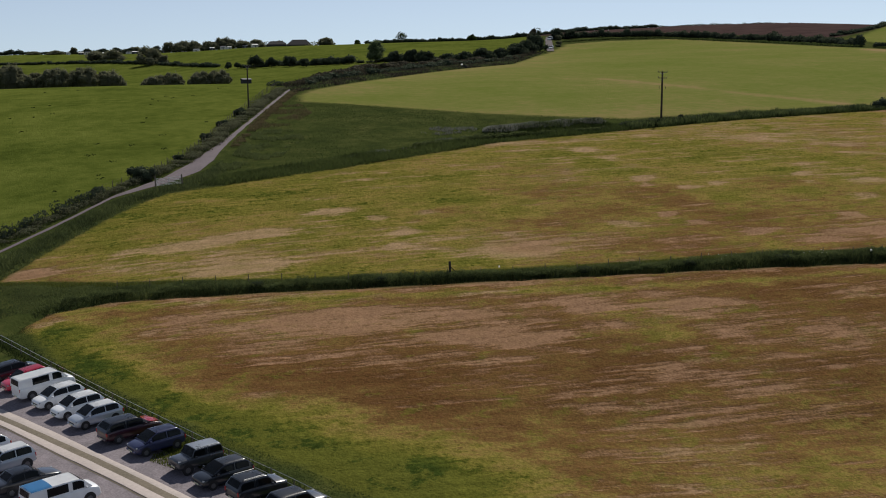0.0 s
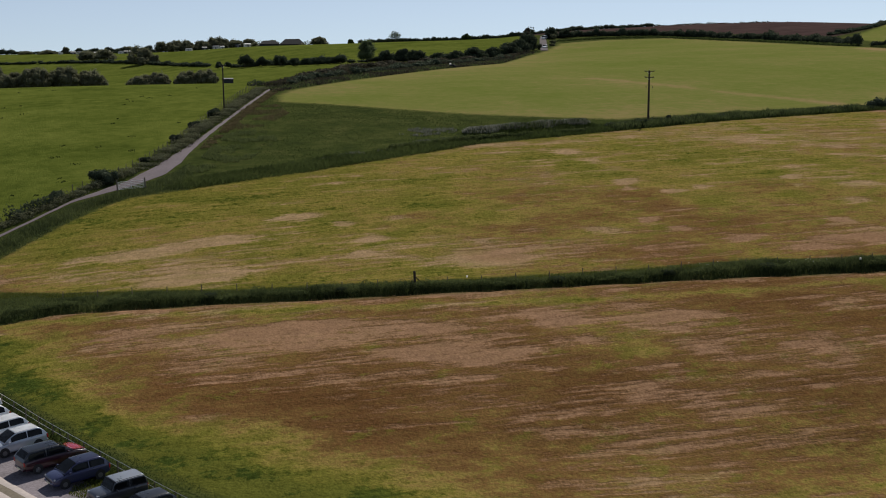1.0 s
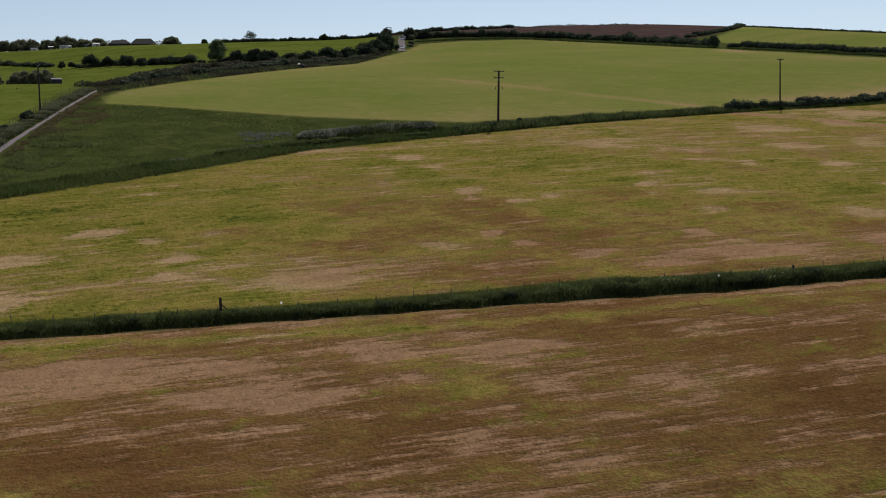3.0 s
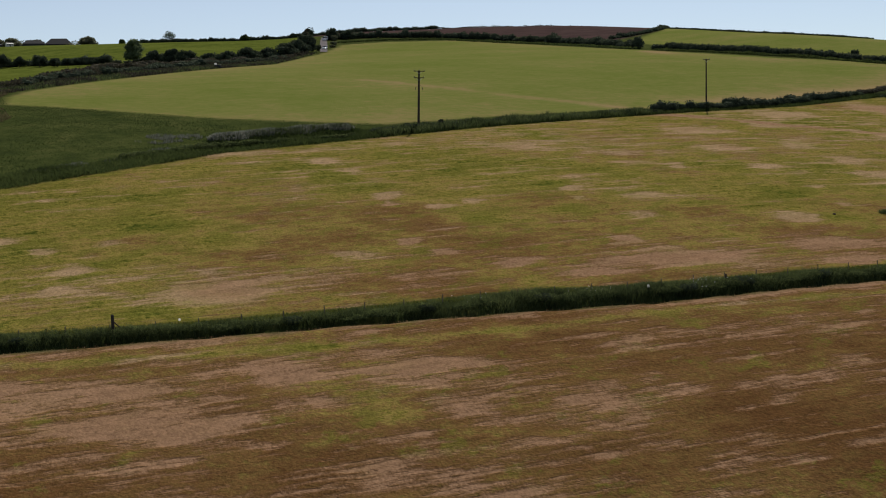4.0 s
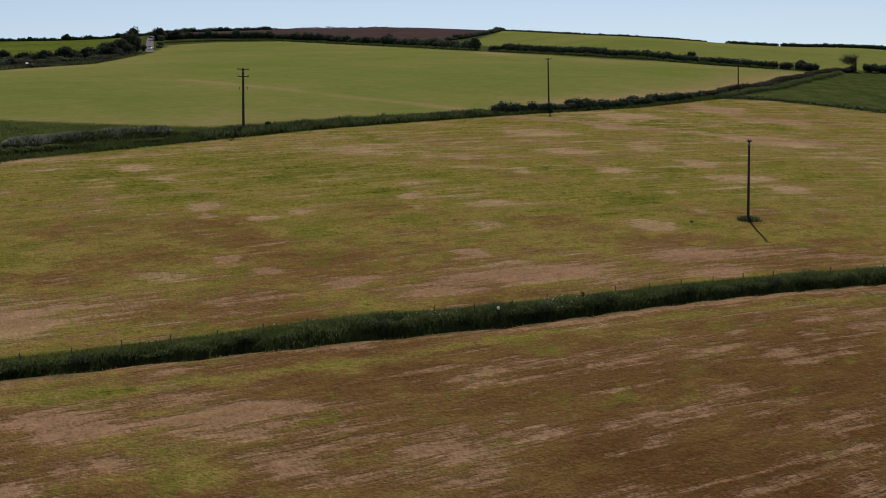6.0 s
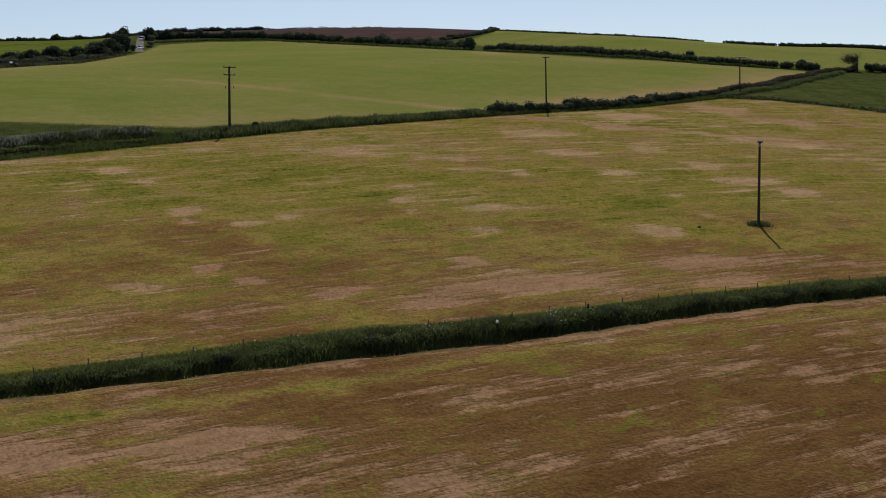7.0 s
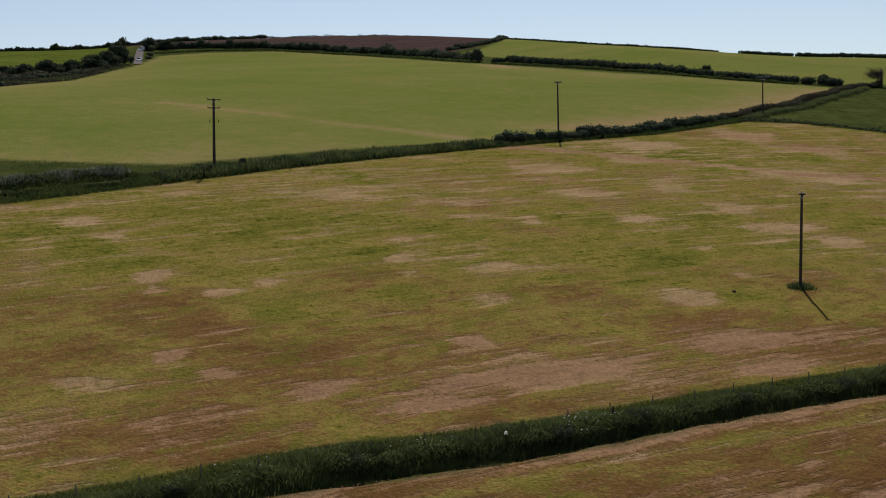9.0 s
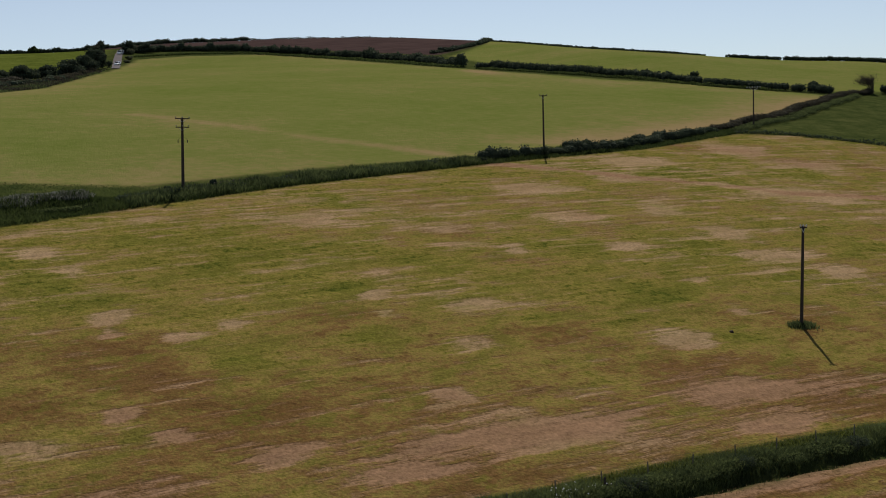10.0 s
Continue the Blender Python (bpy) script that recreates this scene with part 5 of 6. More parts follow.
for px, py, h, r in ((1.2, 137.5, 1.6, 0.13), (55.7, 145.6, 1.0, 0.09)):
    ob = thing("strainer_post", pose(px, py, ground_z(px, py), 1, -1, 20), "stout dark wooden straining post in the ditch", "fence post", "straining posts")
    bm = bmesh.new()
    rod(bm, (0, 0, -0.3), (0, 0, h), r, r * 0.95, 10)
    rod(bm, (0, 0, h), (0, 0, h + 0.06), r * 0.95, r * 0.5, 10)
    part("post", bm, pole_wood, ob)
    bm = bmesh.new()
    rod(bm, (0.02, 0, h * 0.7), (1.1, 0.15, 0.05), 0.05, 0.05, 7)
    part("stay", bm, pole_wood, ob)


def field_gate(a, b, tall, label):
    """A tubular field gate hung between two posts."""
    za, zb = ground_z(*a), ground_z(*b)
    length = math.hypot(b[0] - a[0], b[1] - a[1])
    ob = thing("field_gate", pose(a[0], a[1], min(za, zb) + 0.1, 0, -math.degrees(math.atan2(zb - za, length)), math.degrees(math.atan2(b[1] - a[1], b[0] - a[0]))), label, "gate")
    for px in (-0.15, length + 0.15):
        bm = bmesh.new()
        rod(bm, (px, 0, -0.5), (px, 0, tall + 0.3), 0.1, 0.09, 8)
        part("gatepost", bm, post_wood, ob)
    for k in range(6):
        z = 0.08 + (tall - 0.1) * (k / 5) ** 1.15
        bm = bmesh.new()
        rod(bm, (0, 0, z), (length, 0, z), 0.028, 0.028, 6)
        part("bar", bm, galv, ob)
    for px in (0.02, length / 2, length - 0.02):
        bm = bmesh.new()
        rod(bm, (px, 0, 0.05), (px, 0, tall), 0.03, 0.03, 6)
        part("upright", bm, galv, ob)
    return ob


field_gate((-39.6, 186.2), (-36.3, 187.2), 1.1, "galvanised tubular gate closing the farm track")

# a white sack caught on the fence, a scrap of plastic farther along
for px, py, up, s, lab in ((47.6, 143.6, 0.66, 0.115, "crumpled white plastic sack caught in the ditch"), (6.4, 137.9, 0.90, 0.085, "small pale scrap of plastic on the fence")):
    bm = bmesh.new()
    bmesh.ops.create_icosphere(bm, subdivisions=3, radius=1)
    for v in bm.verts:
        n = noise.noise(v.co * 1.7 + Vector((px, py, 0))) * 0.5 + noise.noise(v.co * 4.0) * 0.25
        v.co = Vector((v.co.x * s * (1 + n), v.co.y * s * 0.6 * (1 + n), v.co.z * s * 1.25 * (1 + 0.6 * n)))
    ob = part("plastic_sack", bm, sack_mat, None, smooth=True)
    ob.location = (px, py, ground_z(px, py) + up)
    tagged(ob, lab, "sack")

# clods of earth turned up near the lone pole
for px, py, s in ((80.1, 174.1, 0.18), (88.9, 174.0, 0.13)):
    bm = bmesh.new()
    bmesh.ops.create_icosphere(bm, subdivisions=3, radius=1)
    for v in bm.verts:
        n = noise.noise(v.co * 2.1 + Vector((px, py, 0))) * 0.5
        v.co = Vector((v.co.x * s * (1 + n), v.co.y * s * (1 + n), v.co.z * s * 0.7 * (1 + n)))
    ob = part("earth_clod", bm, earth, None, smooth=True)
    ob.location = (px, py, ground_z(px, py) + s * 0.2)
    tagged(ob, "dark clod of bare earth in the mown grass", "clod", "clods of earth")


# ---- vehicles ----
def rest(x, y, heading):
    """A pose on the slope, x ahead."""
    e = 0.8
    gx, gy = (ground_z(x + e, y) - ground_z(x - e, y)) / (2 * e), (ground_z(x, y + e) - ground_z(x, y - e)) / (2 * e)
    up = Vector((-gx, -gy, 1)).normalized()
    fwd = Vector((math.cos(radians(heading)), math.sin(radians(heading)), 0))
    fwd = (fwd - up * fwd.dot(up)).normalized()
    side = up.cross(fwd)
    m = Matrix((fwd, side, up)).transposed().to_4x4()
    m.translation = (x, y, ground_z(x, y) + 0.06)
    return m


# length, width, height; stations of the lower body (part of length, floor, top, half width), then the cabin:
# foot front and rear, roof front and rear (parts of length from the nose), waist height, roof half width
SHAPES = {}
SHAPES["hatchback"] = (4.0, 1.76, 1.50, [(0.0, 0.30, 0.64, 0.36), (0.018, 0.21, 0.75, 0.44), (0.07, 0.18, 0.85, 0.485), (0.15, 0.17, 0.92, 0.50), (0.26, 0.17, 0.96, 0.50), (0.5, 0.17, 0.97, 0.5), (0.8, 0.17, 1.0, 0.5), (0.94, 0.21, 0.99, 0.475), (0.985, 0.28, 0.94, 0.44), (1.0, 0.36, 0.84, 0.40)], (0.19, 0.985, 0.43, 0.84, 0.96, 0.37))
SHAPES["saloon"] = (4.6, 1.80, 1.44, [(0.0, 0.30, 0.58, 0.36), (0.03, 0.22, 0.70, 0.44), (0.12, 0.19, 0.80, 0.49), (0.28, 0.18, 0.92, 0.50), (0.5, 0.18, 0.94, 0.5), (0.8, 0.18, 0.98, 0.5), (0.96, 0.24, 0.96, 0.46), (1.0, 0.32, 0.84, 0.43)], (0.27, 0.86, 0.44, 0.71, 0.91, 0.36))
SHAPES["mpv"] = (4.6, 1.85, 1.58, [(0.0, 0.30, 0.62, 0.36), (0.03, 0.22, 0.78, 0.45), (0.10, 0.19, 0.92, 0.49), (0.22, 0.18, 1.02, 0.50), (0.5, 0.18, 1.04, 0.5), (0.85, 0.18, 1.06, 0.5), (0.97, 0.24, 1.04, 0.48), (1.0, 0.34, 0.94, 0.45)], (0.235, 0.995, 0.43, 0.87, 1.0, 0.385))
SHAPES["suv"] = (3.9, 1.80, 1.66, [(0.0, 0.40, 0.78, 0.42), (0.02, 0.34, 0.96, 0.47), (0.10, 0.30, 1.02, 0.5), (0.28, 0.29, 1.08, 0.5), (0.5, 0.29, 1.09, 0.5), (0.85, 0.29, 1.10, 0.5), (0.97, 0.32, 1.08, 0.48), (1.0, 0.42, 0.98, 0.46)], (0.25, 0.99, 0.41, 0.88, 1.06, 0.385))
SHAPES["boxy"] = (3.55, 1.66, 1.68, [(0.0, 0.46, 0.92, 0.45), (0.015, 0.40, 1.05, 0.48), (0.10, 0.36, 1.10, 0.5), (0.30, 0.35, 1.13, 0.5), (0.5, 0.35, 1.14, 0.5), (0.85, 0.35, 1.14, 0.5), (0.985, 0.38, 1.13, 0.49), (1.0, 0.46, 1.06, 0.48)], (0.28, 0.995, 0.38, 0.93, 1.12, 0.415))
SHAPES["van"] = (4.85, 1.92, 1.88, [(0.0, 0.34, 0.80, 0.40), (0.02, 0.26, 0.98, 0.46), (0.08, 0.22, 1.08, 0.49), (0.16, 0.20, 1.18, 0.5), (0.5, 0.20, 1.20, 0.5), (0.9, 0.20, 1.20, 0.5), (0.985, 0.24, 1.19, 0.49), (1.0, 0.34, 1.10, 0.48)], (0.13, 0.998, 0.30, 0.975, 1.18, 0.44))


def loft(bm, rings):
    rows = [[bm.verts.new(p) for p in ring] for ring in rings]
    for a, b in zip(rows[:-1], rows[1:]):
        for i in range(len(a)):
            bm.faces.new((a[i], a[(i + 1) % len(a)], b[(i + 1) % len(b)], b[i]))
    bm.faces.new(rows[0])
    bm.faces.new(list(reversed(rows[-1])))


def quad(bm, pts, thick, outward):
    """A pane: a thin slab over four points."""
    o = Vector(outward).normalized() * thick
    a = [bm.verts.new(Vector(p) + o) for p in pts]
    b = [bm.verts.new(Vector(p) - o * 0.5) for p in pts]
    bm.faces.new(a)
    bm.faces.new(list(reversed(b)))
    for i in range(4):
        j = (i + 1) % 4
        bm.faces.new((a[j], a[i], b[i], b[j]))


def rounded(ob, levels=2):
    """Press the panels round, as sheet metal is."""
    mod = ob.modifiers.new("round", "SUBSURF")
    mod.levels = mod.render_levels = levels
    return ob


def cabin_form(shape):
    """The curved surface over the cabin: p runs from the foot of the windscreen to the tail, v from side to side."""
    L, W, H, stations, (ff, fr, rf, rr, waist, rw) = SHAPES[shape]
    ps = [0.0, 0.15, 0.27, 0.31, 0.36, 0.50, 0.65, 0.70, 0.74, 0.87, 1.0]
    ss = [ff, ff + (rf - ff) * 0.52, rf - 0.02, rf + 0.01, rf + 0.06, (rf + rr) / 2, rr - 0.05, rr, rr + (fr - rr) * 0.18, rr + (fr - rr) * 0.62, fr]
    fs = [0.0, 0.56, 0.90, 0.955, 0.985, 1.0, 0.985, 0.955, 0.86, 0.48, 0.0]
    base, z0 = W * 0.455, waist - 0.06

    def form(p, v):
        s, f = np.interp(p, ps, ss), np.interp(p, ps, fs)
        zt, wt, a = waist + (H - waist) * f, base + (W * rw - base) * f, abs(v)
        edge = zt - 0.075 * f
        if a <= 0.6:
            y, z = wt * 0.90 * a / 0.6, zt + 0.02 * f * (1 - (a / 0.6) ** 2)
        elif a <= 0.72:
            k = (a - 0.6) / 0.12 * math.pi / 2
            y, z = wt * (0.90 + 0.10 * math.sin(k)), edge + 0.075 * f * math.cos(k)
        else:
            k = (a - 0.72) / 0.28
            y, z = wt + (base - wt) * k, edge + (z0 - edge) * k
        return Vector((L * (0.5 - s), math.copysign(y, v), z))

    return form


def patch(bm, form, p0, p1, v0, v1, off, n, m):
    """A piece of the cabin's surface, set proud by off."""
    mid = form(0.5, 0.0) - Vector((0, 0, 0.4))
    rows = []
    for i in range(n + 1):
        row = []
        for j in range(m + 1):
            p, v = p0 + (p1 - p0) * i / n, v0 + (v1 - v0) * j / m
            c = form(p, v)
            nrm = (form(min(p + 0.01, 1), v) - form(max(p - 0.01, 0), v)).cross(form(p, min(v + 0.01, 1)) - form(p, max(v - 0.01, -1)))
            if nrm.length > 1e-9:
                nrm.normalize()
            if nrm.dot(c - mid) < 0:
                nrm = -nrm
            row.append(bm.verts.new(c + nrm * off))
        rows.append(row)
    for i in range(n):
        for j in range(m):
            bm.faces.new((rows[i][j], rows[i][j + 1], rows[i + 1][j + 1], rows[i + 1][j]))
    if off:
        bmesh.ops.solidify(bm, geom=bm.faces[:], thickness=off * 0.8)


def vehicle(shape, x, y, heading, body_mat, label, roof_mat=None, panel=False, rack=False, side_mat=None):
    L, W, H, stations, (ff, fr, rf, rr, waist, rw) = SHAPES[shape]
    kind = "van" if shape == "van" else "car"
    ob = thing("van" if shape == "van" else "car", rest(x, y, heading), label, kind, "vehicles in the car park")
    X = lambda s: L * (0.5 - s)
    bm = bmesh.new()
    rings = []
    for s, lo, hi, hw in stations:
        w, sx = hw * W, X(s)
        rings.append([(sx, -w * 0.90, lo), (sx, -w, lo + 0.14), (sx, -w, lo + (hi - lo) * 0.62), (sx, -w * 0.97, hi - 0.10), (sx, -w * 0.90, hi - 0.01), (sx, 0, hi + 0.03),
                      (sx, w * 0.90, hi - 0.01), (sx, w * 0.97, hi - 0.10), (sx, w, lo + (hi - lo) * 0.62), (sx, w, lo + 0.14), (sx, w * 0.90, lo)])
    loft(bm, rings)
    body = rounded(part("body", bm, body_mat, ob, smooth=True))
    # cabin: one curved shell, its roof skin and panes laid on it with pillars left between
    form = cabin_form(shape)
    bm = bmesh.new()
    patch(bm, form, 0.0, 1.0, -1.0, 1.0, 0.0, 30, 26)
    part("cabin", bm, side_mat or body_mat, ob, smooth=True)
    skins = [("roof", 0.31, 0.70, -0.68, 0.68, roof_mat or body_mat), ("windscreen", 0.02, 0.29, -0.64, 0.64, glass_dark), ("rear_window", 0.735, 0.93, -0.55, 0.55, glass_dark)]
    for sgn in (-1, 1):
        for p0, p1 in (((0.17, 0.485), (0.50, 0.80)) if not panel else ((0.19, 0.38), (0.41, 0.56))):
            lo, hi = sorted((sgn * 0.735, sgn * 0.965))
            skins.append(("side_window", p0, p1, lo, hi, glass_dark))
    for nm, p0, p1, v0, v1, mat in skins:
        bm = bmesh.new()
        patch(bm, form, p0, p1, v0, v1, 0.012, 10, 9)
        part(nm, bm, mat, ob, smooth=True)
    # wheels
    wr = 0.31 if shape in ("hatchback", "saloon", "mpv") else 0.36
    tyre_me = rim_me = None
    for s in (0.185, 0.80):
        for sgn in (-1, 1):
            m = Matrix.Translation((X(s), sgn * (W / 2 - 0.10), wr)) @ Matrix.Rotation(radians(90), 4, "X")
            if tyre_me is None:
                bm = bmesh.new()
                rod(bm, (0, 0, -0.10), (0, 0, 0.10), wr, wr, 18)
                bmesh.ops.bevel(bm, geom=[e for e in bm.edges if abs(e.verts[0].co.z - e.verts[1].co.z) < 0.01], offset=0.03, segments=2, affect="EDGES")
                w = part("wheel", bm, tyre_mat, ob, smooth=False)
                tyre_me = w.data
                bm = bmesh.new()
                rod(bm, (0, 0, -0.112), (0, 0, 0.112), wr * 0.56, wr * 0.56, 14)
                for k in range(5):
                    a = k * 1.257
                    rod(bm, (0, 0, 0.116), (math.cos(a) * wr * 0.6, math.sin(a) * wr * 0.6, 0.113), 0.035, 0.03, 5)
                r = part("rim", bm, rim_mat, w)
                rim_me = r.data
            else:
                w = new("wheel", tyre_me)
                w.parent = ob
                r = new("rim", rim_me)
                r.parent = w
            w.matrix_basis = m
            # flat black disc in place of the shaded hollow around the wheel
            bm = bmesh.new()
            rod(bm, (X(s), sgn * (W / 2 - 0.02), wr + 0.03), (X(s), sgn * (W / 2 + 0.008), wr + 0.03), wr * 1.17, wr * 1.17, 20)
            part("wheel_arch", bm, trim_mat, body)
    lo, hi = stations[1][1], stations[1][2]
    for sgn in (-1, 1):
        bm = bmesh.new()
        box(bm, (0.20, 0.30, 0.13), (X(0.045), sgn * W * 0.345, hi - 0.07), Matrix.Rotation(radians(-sgn * 18), 4, "Z"), 0.03)
        part("headlight", bm, lamp_clear, ob)
        bm = bmesh.new()
        box(bm, (0.10, 0.16, 0.30), (X(0.985), sgn * W * 0.415, stations[-2][2] - 0.20), bevel=0.03)
        part("tail_light", bm, lamp_red, ob)
        bm = bmesh.new()
        box(bm, (0.14, 0.20, 0.14), (X(ff + 0.09), sgn * (W / 2 + 0.07), waist + 0.05), bevel=0.035)
        part("mirror", bm, body_mat, ob)
    for s, w, nm in ((-0.002, 0.52, "front_bumper"), (1.002, 0.5, "rear_bumper")):
        bm = bmesh.new()
        box(bm, (0.10, W * 0.78, 0.16), (X(s) + (-0.03 if s < 0 else 0.03), 0, stations[0][1] + 0.10), bevel=0.04)
        bump = part(nm, bm, trim_mat if shape in ("suv", "boxy") else body_mat, ob)
        bm = bmesh.new()
        box(bm, (0.012, w, 0.11), (X(s) + (0.028 if s < 0 else -0.028), 0, stations[0][1] + 0.12))
        part("number_plate", bm, plate_mat, bump)
    bm = bmesh.new()
    box(bm, (0.04, W * 0.5, 0.12), (X(0.006), 0, (stations[0][1] + stations[0][2]) / 2 + 0.06), bevel=0.015)
    part("grille", bm, trim_mat, ob)
    if rack:
        for sgn in (-1, 1):
            bm = bmesh.new()
            rod(bm, (X(rf + 0.04), sgn * W * rw * 0.9, H + 0.06), (X(rr - 0.04), sgn * W * rw * 0.9, H + 0.06), 0.022, 0.022, 6)
            for u in (0.08, 0.5, 0.92):
                px = X(rf + (rr - rf) * u)
                rod(bm, (px, sgn * W * rw * 0.9, H - 0.02), (px, sgn * W * rw * 0.9, H + 0.06), 0.02, 0.02, 5)
            part("roof_bar", bm, galv, ob)
    return ob


white = paint("white", (0.90, 0.91, 0.92), 0.0)
silver_blue = paint("silver_blue", (0.50, 0.54, 0.60), 0.35)
# a trace of blue in the black paints in the sky's reflection
black = paint("black", (0.008, 0.010, 0.016), 0.0)
# the people carrier's red as it looks in shade, painted into its body
shaded_red = paint("shaded_red", (0.034, 0.003, 0.009), 0.1)
red = paint("red", (0.58, 0.012, 0.055), 0.0)
navy = paint("blue", (0.030, 0.036, 0.105), 0.3)
graphite = paint("graphite", (0.052, 0.057, 0.068), 0.4)
dark_grey = paint("dark_grey", (0.014, 0.018, 0.026), 0.3)
sky_blue = paint("sky_blue", (0.06, 0.30, 0.62), 0.0)

TO_LANE, TO_FENCE = -139.5, 40.5
vehicle("hatchback", -36.4, 111.3, TO_FENCE, dark_grey, "dark grey hatchback parked beside the red car")
vehicle("hatchback", -34.6, 108.6, TO_LANE, red, "red hatchback half hidden behind the white van")
vehicle("van", -32.5, 106.4, TO_FENCE, white, "white panel van parked nose to the fence", panel=True)
vehicle("hatchback", -30.5, 103.5, TO_LANE, white, "white hatchback parked nose to the lane")
vehicle("hatchback", -28.3, 100.9, TO_LANE, white, "white hatchback with bright tail lights on the gravel")
vehicle("hatchback", -26.3, 98.5, TO_LANE, silver_blue, "silver-blue hatchback with a white roof", roof_mat=white)
carrier = vehicle("mpv", -23.0, 95.4, TO_FENCE, shaded_red, "red people carrier, sides painted dark for shade, bonnet bright for sun", side_mat=black, roof_mat=black)
# bonnet skin in brighter red, painting in the sunlight on the same car
bm = bmesh.new()
rows = [[bm.verts.new((4.6 * (0.5 - u), v * w * 1.85 * 0.86, z + 0.055 - 0.05 * abs(v))) for v in (-1, -0.5, 0, 0.5, 1)] for u, z, w in ((0.035, 0.80, 0.44), (0.10, 0.92, 0.48), (0.16, 0.98, 0.49), (0.22, 1.02, 0.49), (0.262, 1.025, 0.48))]
for a, b in zip(rows[:-1], rows[1:]):
    for i in range(4):
        bm.faces.new((a[i], a[i + 1], b[i + 1], b[i]))
bmesh.ops.solidify(bm, geom=bm.faces[:], thickness=0.02)
part("bonnet", bm, red, carrier, "bonnet in brighter red for the sun on it", smooth=True)
vehicle("hatchback", -20.5, 92.6, TO_LANE, navy, "dark blue hatchback parked nose to the lane")
vehicle("boxy", -17.0, 89.0, TO_LANE, graphite, "grey boxy off-roader with a pale roof", roof_mat=silver_blue)
vehicle("hatchback", -14.8, 86.6, TO_LANE, dark_grey, "dark grey hatchback with a dull roof", roof_mat=graphite)
vehicle("suv", -12.2, 84.1, TO_FENCE, black, "black off-roader with roof bars", rack=True)
vehicle("suv", -9.4, 81.6, TO_FENCE, black, "black estate car at the end of the row")
vehicle("hatchback", -33.0, 92.6, TO_LANE, white, "white hatchback across the lane")
vehicle("suv", -30.3, 89.6, TO_LANE, silver_blue, "white sport utility car across the lane", roof_mat=white)
vehicle("saloon", -27.9, 86.3, TO_FENCE, black, "black saloon car across the lane")
van = vehicle("van", -24.6, 82.9, TO_FENCE, white, "white delivery van with a sky-blue rear", roof_mat=white, panel=True)
bm = bmesh.new()
patch(bm, cabin_form("van"), 0.52, 0.71, -0.69, 0.69, 0.03, 8, 9)
part("roof_panel", bm, sky_blue, van, "sky-blue rear roof panel")
vehicle("van", 60.0, 685, 250, white, "small white van standing on the hill lane", panel=True)
vehicle("hatchback", 54.9, 622, 250, white, "small white car standing on the hill lane")


def quad_bike(x, y, heading):
    ob = thing("quad_bike", rest(x, y, heading), "dark farm quad bike with a pale load at the crop edge", "quad bike")
    bm = bmesh.new()
    box(bm, (1.5, 0.5, 0.35), (0, 0, 0.62), bevel=0.08)
    box(bm, (0.7, 0.36, 0.2), (-0.15, 0, 0.88), bevel=0.07)
    part("body", bm, trim_mat, ob)
    for px in (-0.65, 0.65):
        bm = bmesh.new()
        box(bm, (0.6, 0.8, 0.06), (px, 0, 0.92), bevel=0.02)
        part("rack", bm, trim_mat, ob)
        for sgn in (-1, 1):
            bm = bmesh.new()
            rod(bm, (px, sgn * 0.42, 0.3), (px, sgn * 0.62, 0.3), 0.3, 0.3, 12)
            part("wheel", bm, tyre_mat, ob)
    bm = bmesh.new()
    box(bm, (0.55, 0.7, 0.4), (0.65, 0, 1.15), bevel=0.1)
    part("load", bm, sack_mat, ob, "pale sacks on the rack")
    bm = bmesh.new()
    rod(bm, (0.3, -0.4, 1.1), (0.3, 0.4, 1.1), 0.02, 0.02, 6)
    part("handlebar", bm, trim_mat, ob)


quad_bike(8.9, 398.5, 160)


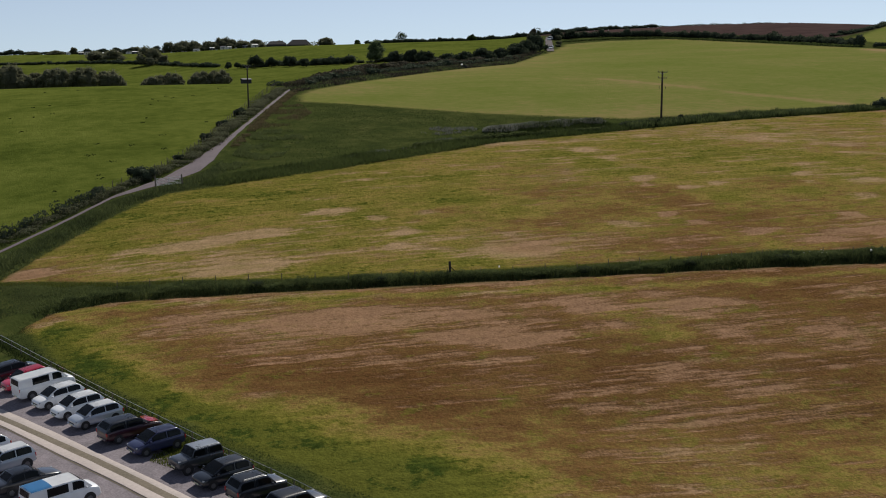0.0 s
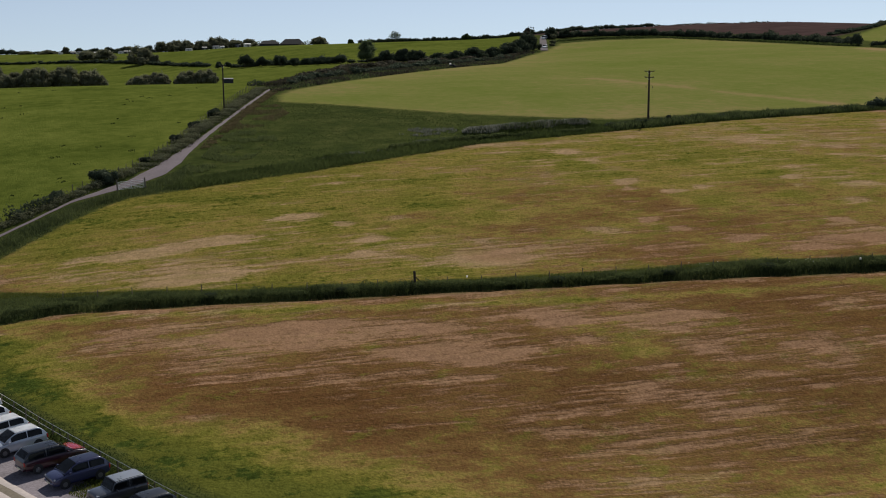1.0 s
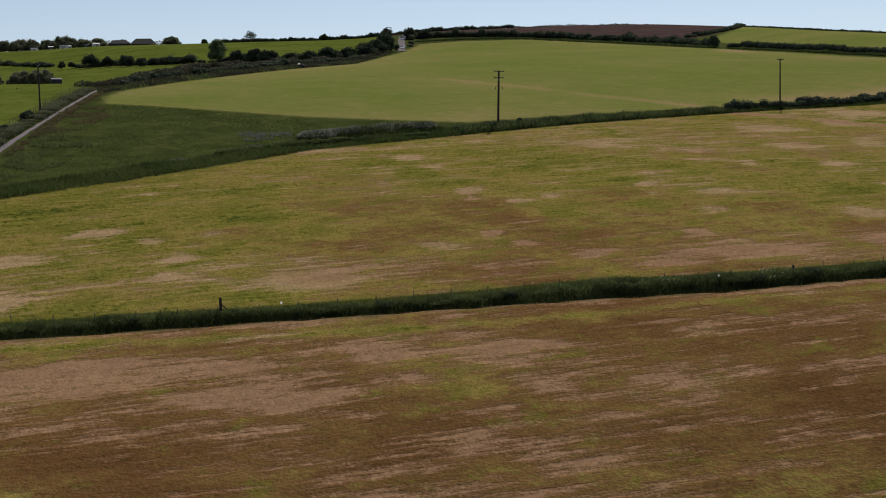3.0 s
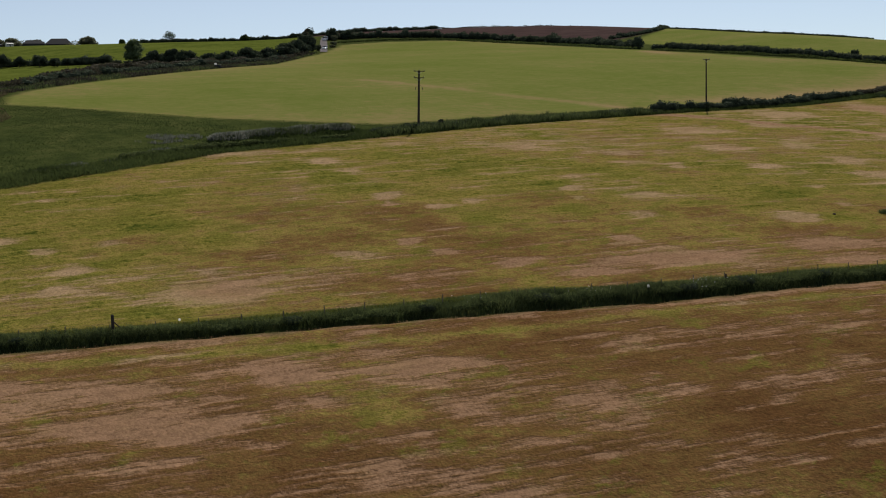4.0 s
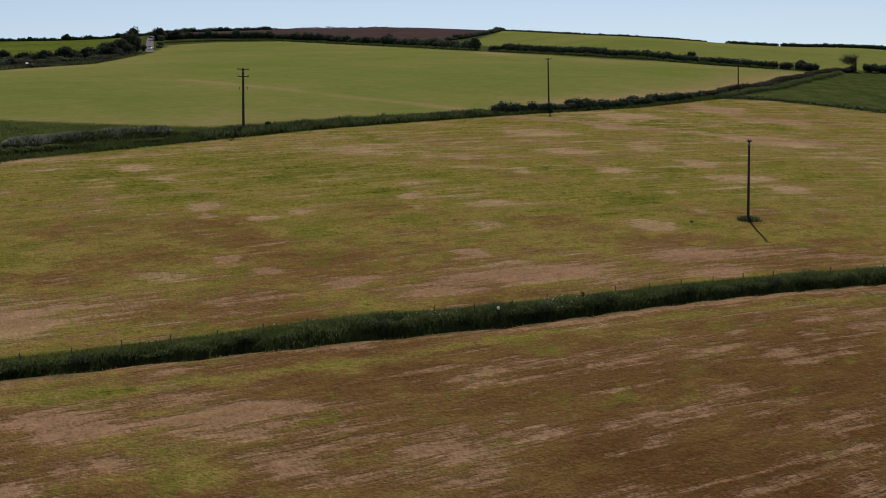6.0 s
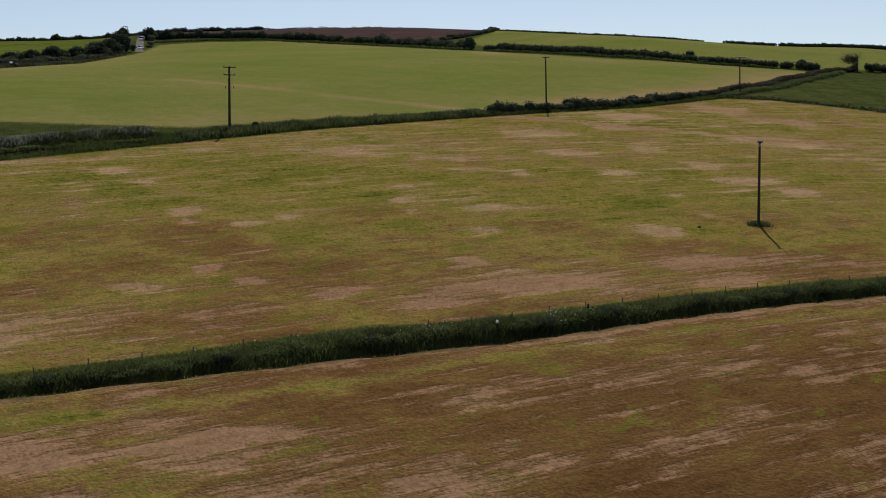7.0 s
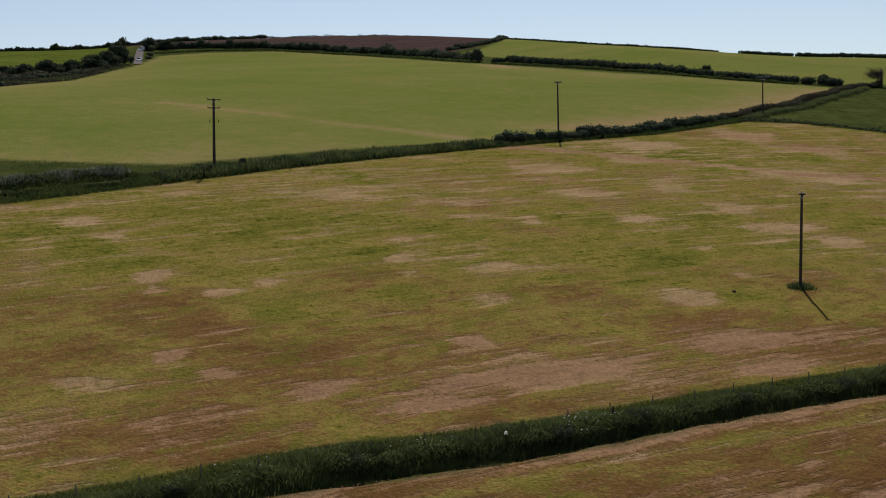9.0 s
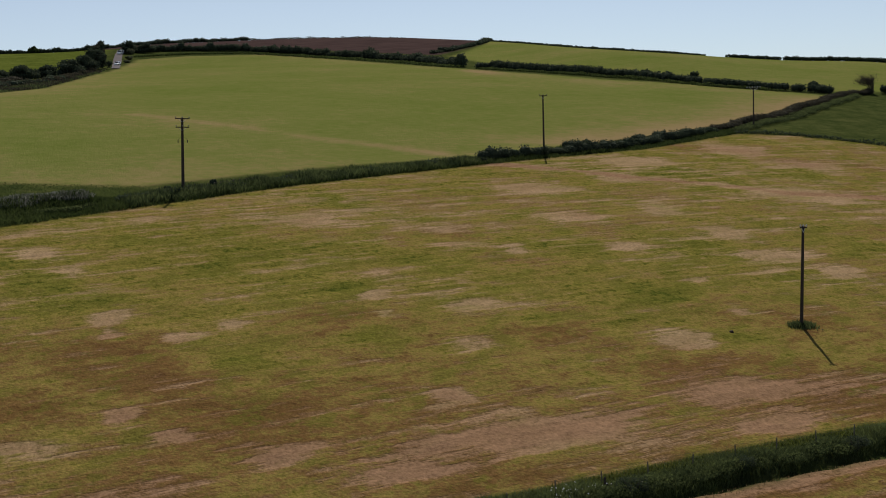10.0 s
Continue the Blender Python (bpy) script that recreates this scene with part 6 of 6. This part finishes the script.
# ---- far buildings ----
def gabled(name, x, y, heading, size, wall_mat, roof_mat, label, category, group="", windows=0, eaves=0.3, rise=0.3, hip=0.0):
    """A small building or caravan: walls, pitched roof, windows, door."""
    L, D, Hh = size
    ob = thing(name, pose(x, y, ground_z(x, y) - 0.1, 0, 0, heading), label, category, group)
    bm = bmesh.new()
    top = Hh * (1 - rise)
    pts = [(-L / 2, -D / 2, 0), (-L / 2, D / 2, 0), (-L / 2, D / 2, top), (-L / 2, 0, Hh), (-L / 2, -D / 2, top)]
    pts[3] = (-L / 2 + hip * L, 0, Hh)
    loft(bm, [pts, [(-p[0], p[1], p[2]) for p in pts]])
    part("wall", bm, wall_mat, ob)
    for sgn in (-1, 1):
        bm = bmesh.new()
        s = Vector((0, sgn * (D / 2 + eaves), top - eaves * (Hh - top) / (D / 2)))
        quad(bm, [(-L / 2 - eaves + hip * L, 0, Hh + 0.06), (L / 2 + eaves - hip * L, 0, Hh + 0.06), (L / 2 + eaves, s.y, s.z + 0.06), (-L / 2 - eaves, s.y, s.z + 0.06)], 0.06, (0, sgn * 0.3, 1))
        part("roof", bm, roof_mat, ob)
    for k in range(windows):
        px = (k + 0.5) / windows * L * 0.9 - L * 0.45
        bm = bmesh.new()
        box(bm, (L / windows * 0.5, 0.05, top * 0.35), (px, -D / 2 - 0.01, top * 0.62))
        part("window", bm, glass_dark, ob)
    if windows:
        bm = bmesh.new()
        box(bm, (0.8, 0.05, top * 0.75), (L * 0.02, -D / 2 - 0.012, top * 0.40))
        part("door", bm, rim_mat, ob)
    return ob


cream = plain("cream_panels", (0.66, 0.64, 0.56), 0.5, vary=0.05)
for k, (x, y) in enumerate(((-256, 945), (-248, 939), (-240, 935), (-231, 929), (-223, 925), (-216, 919), (-209, 915), (-201, 909), (-193, 905), (-186, 902), (-179, 900), (-166, 889), (-154, 880), (-146, 876), (-136, 866), (-129, 860), (-121, 857), (-112, 851), (-104, 846))):
    gabled("static_caravan", x + (k * 53) % 5 - 2, y - 6 - (k * 29) % 9, (k * 37) % 70 - 35, (2.6 + (k * 17) % 5 * 0.4, 2.0, 1.5 + k % 3 * 0.3), (white_wall, shed_mat, cream)[k % 3], (tin, white_wall, dull_tin, white_wall)[k % 4], "white static caravan on the skyline holiday park", "caravan", "caravans on the skyline", 4, 0.1, 0.2)
gabled("barn", -84.2, 832, 4, (15, 9, 4.4), shed_mat, slate, "low dark barn with a hipped slate roof on the skyline", "barn", "", 0, 0.4, 0.72, 0.24)
gabled("barn", -99.0, 836, 10, (12, 7, 3.4), shed_mat, slate, "small dark shed beside the barn", "barn", "", 0, 0.3, 0.6, 0.2)
gabled("field_shelter", -49.2, 346, 28, (2.4, 1.6, 1.35), shed_mat, dull_tin, "dark boarded field shelter with a dull metal roof", "shed", "", 0, 0.15, 0.2)
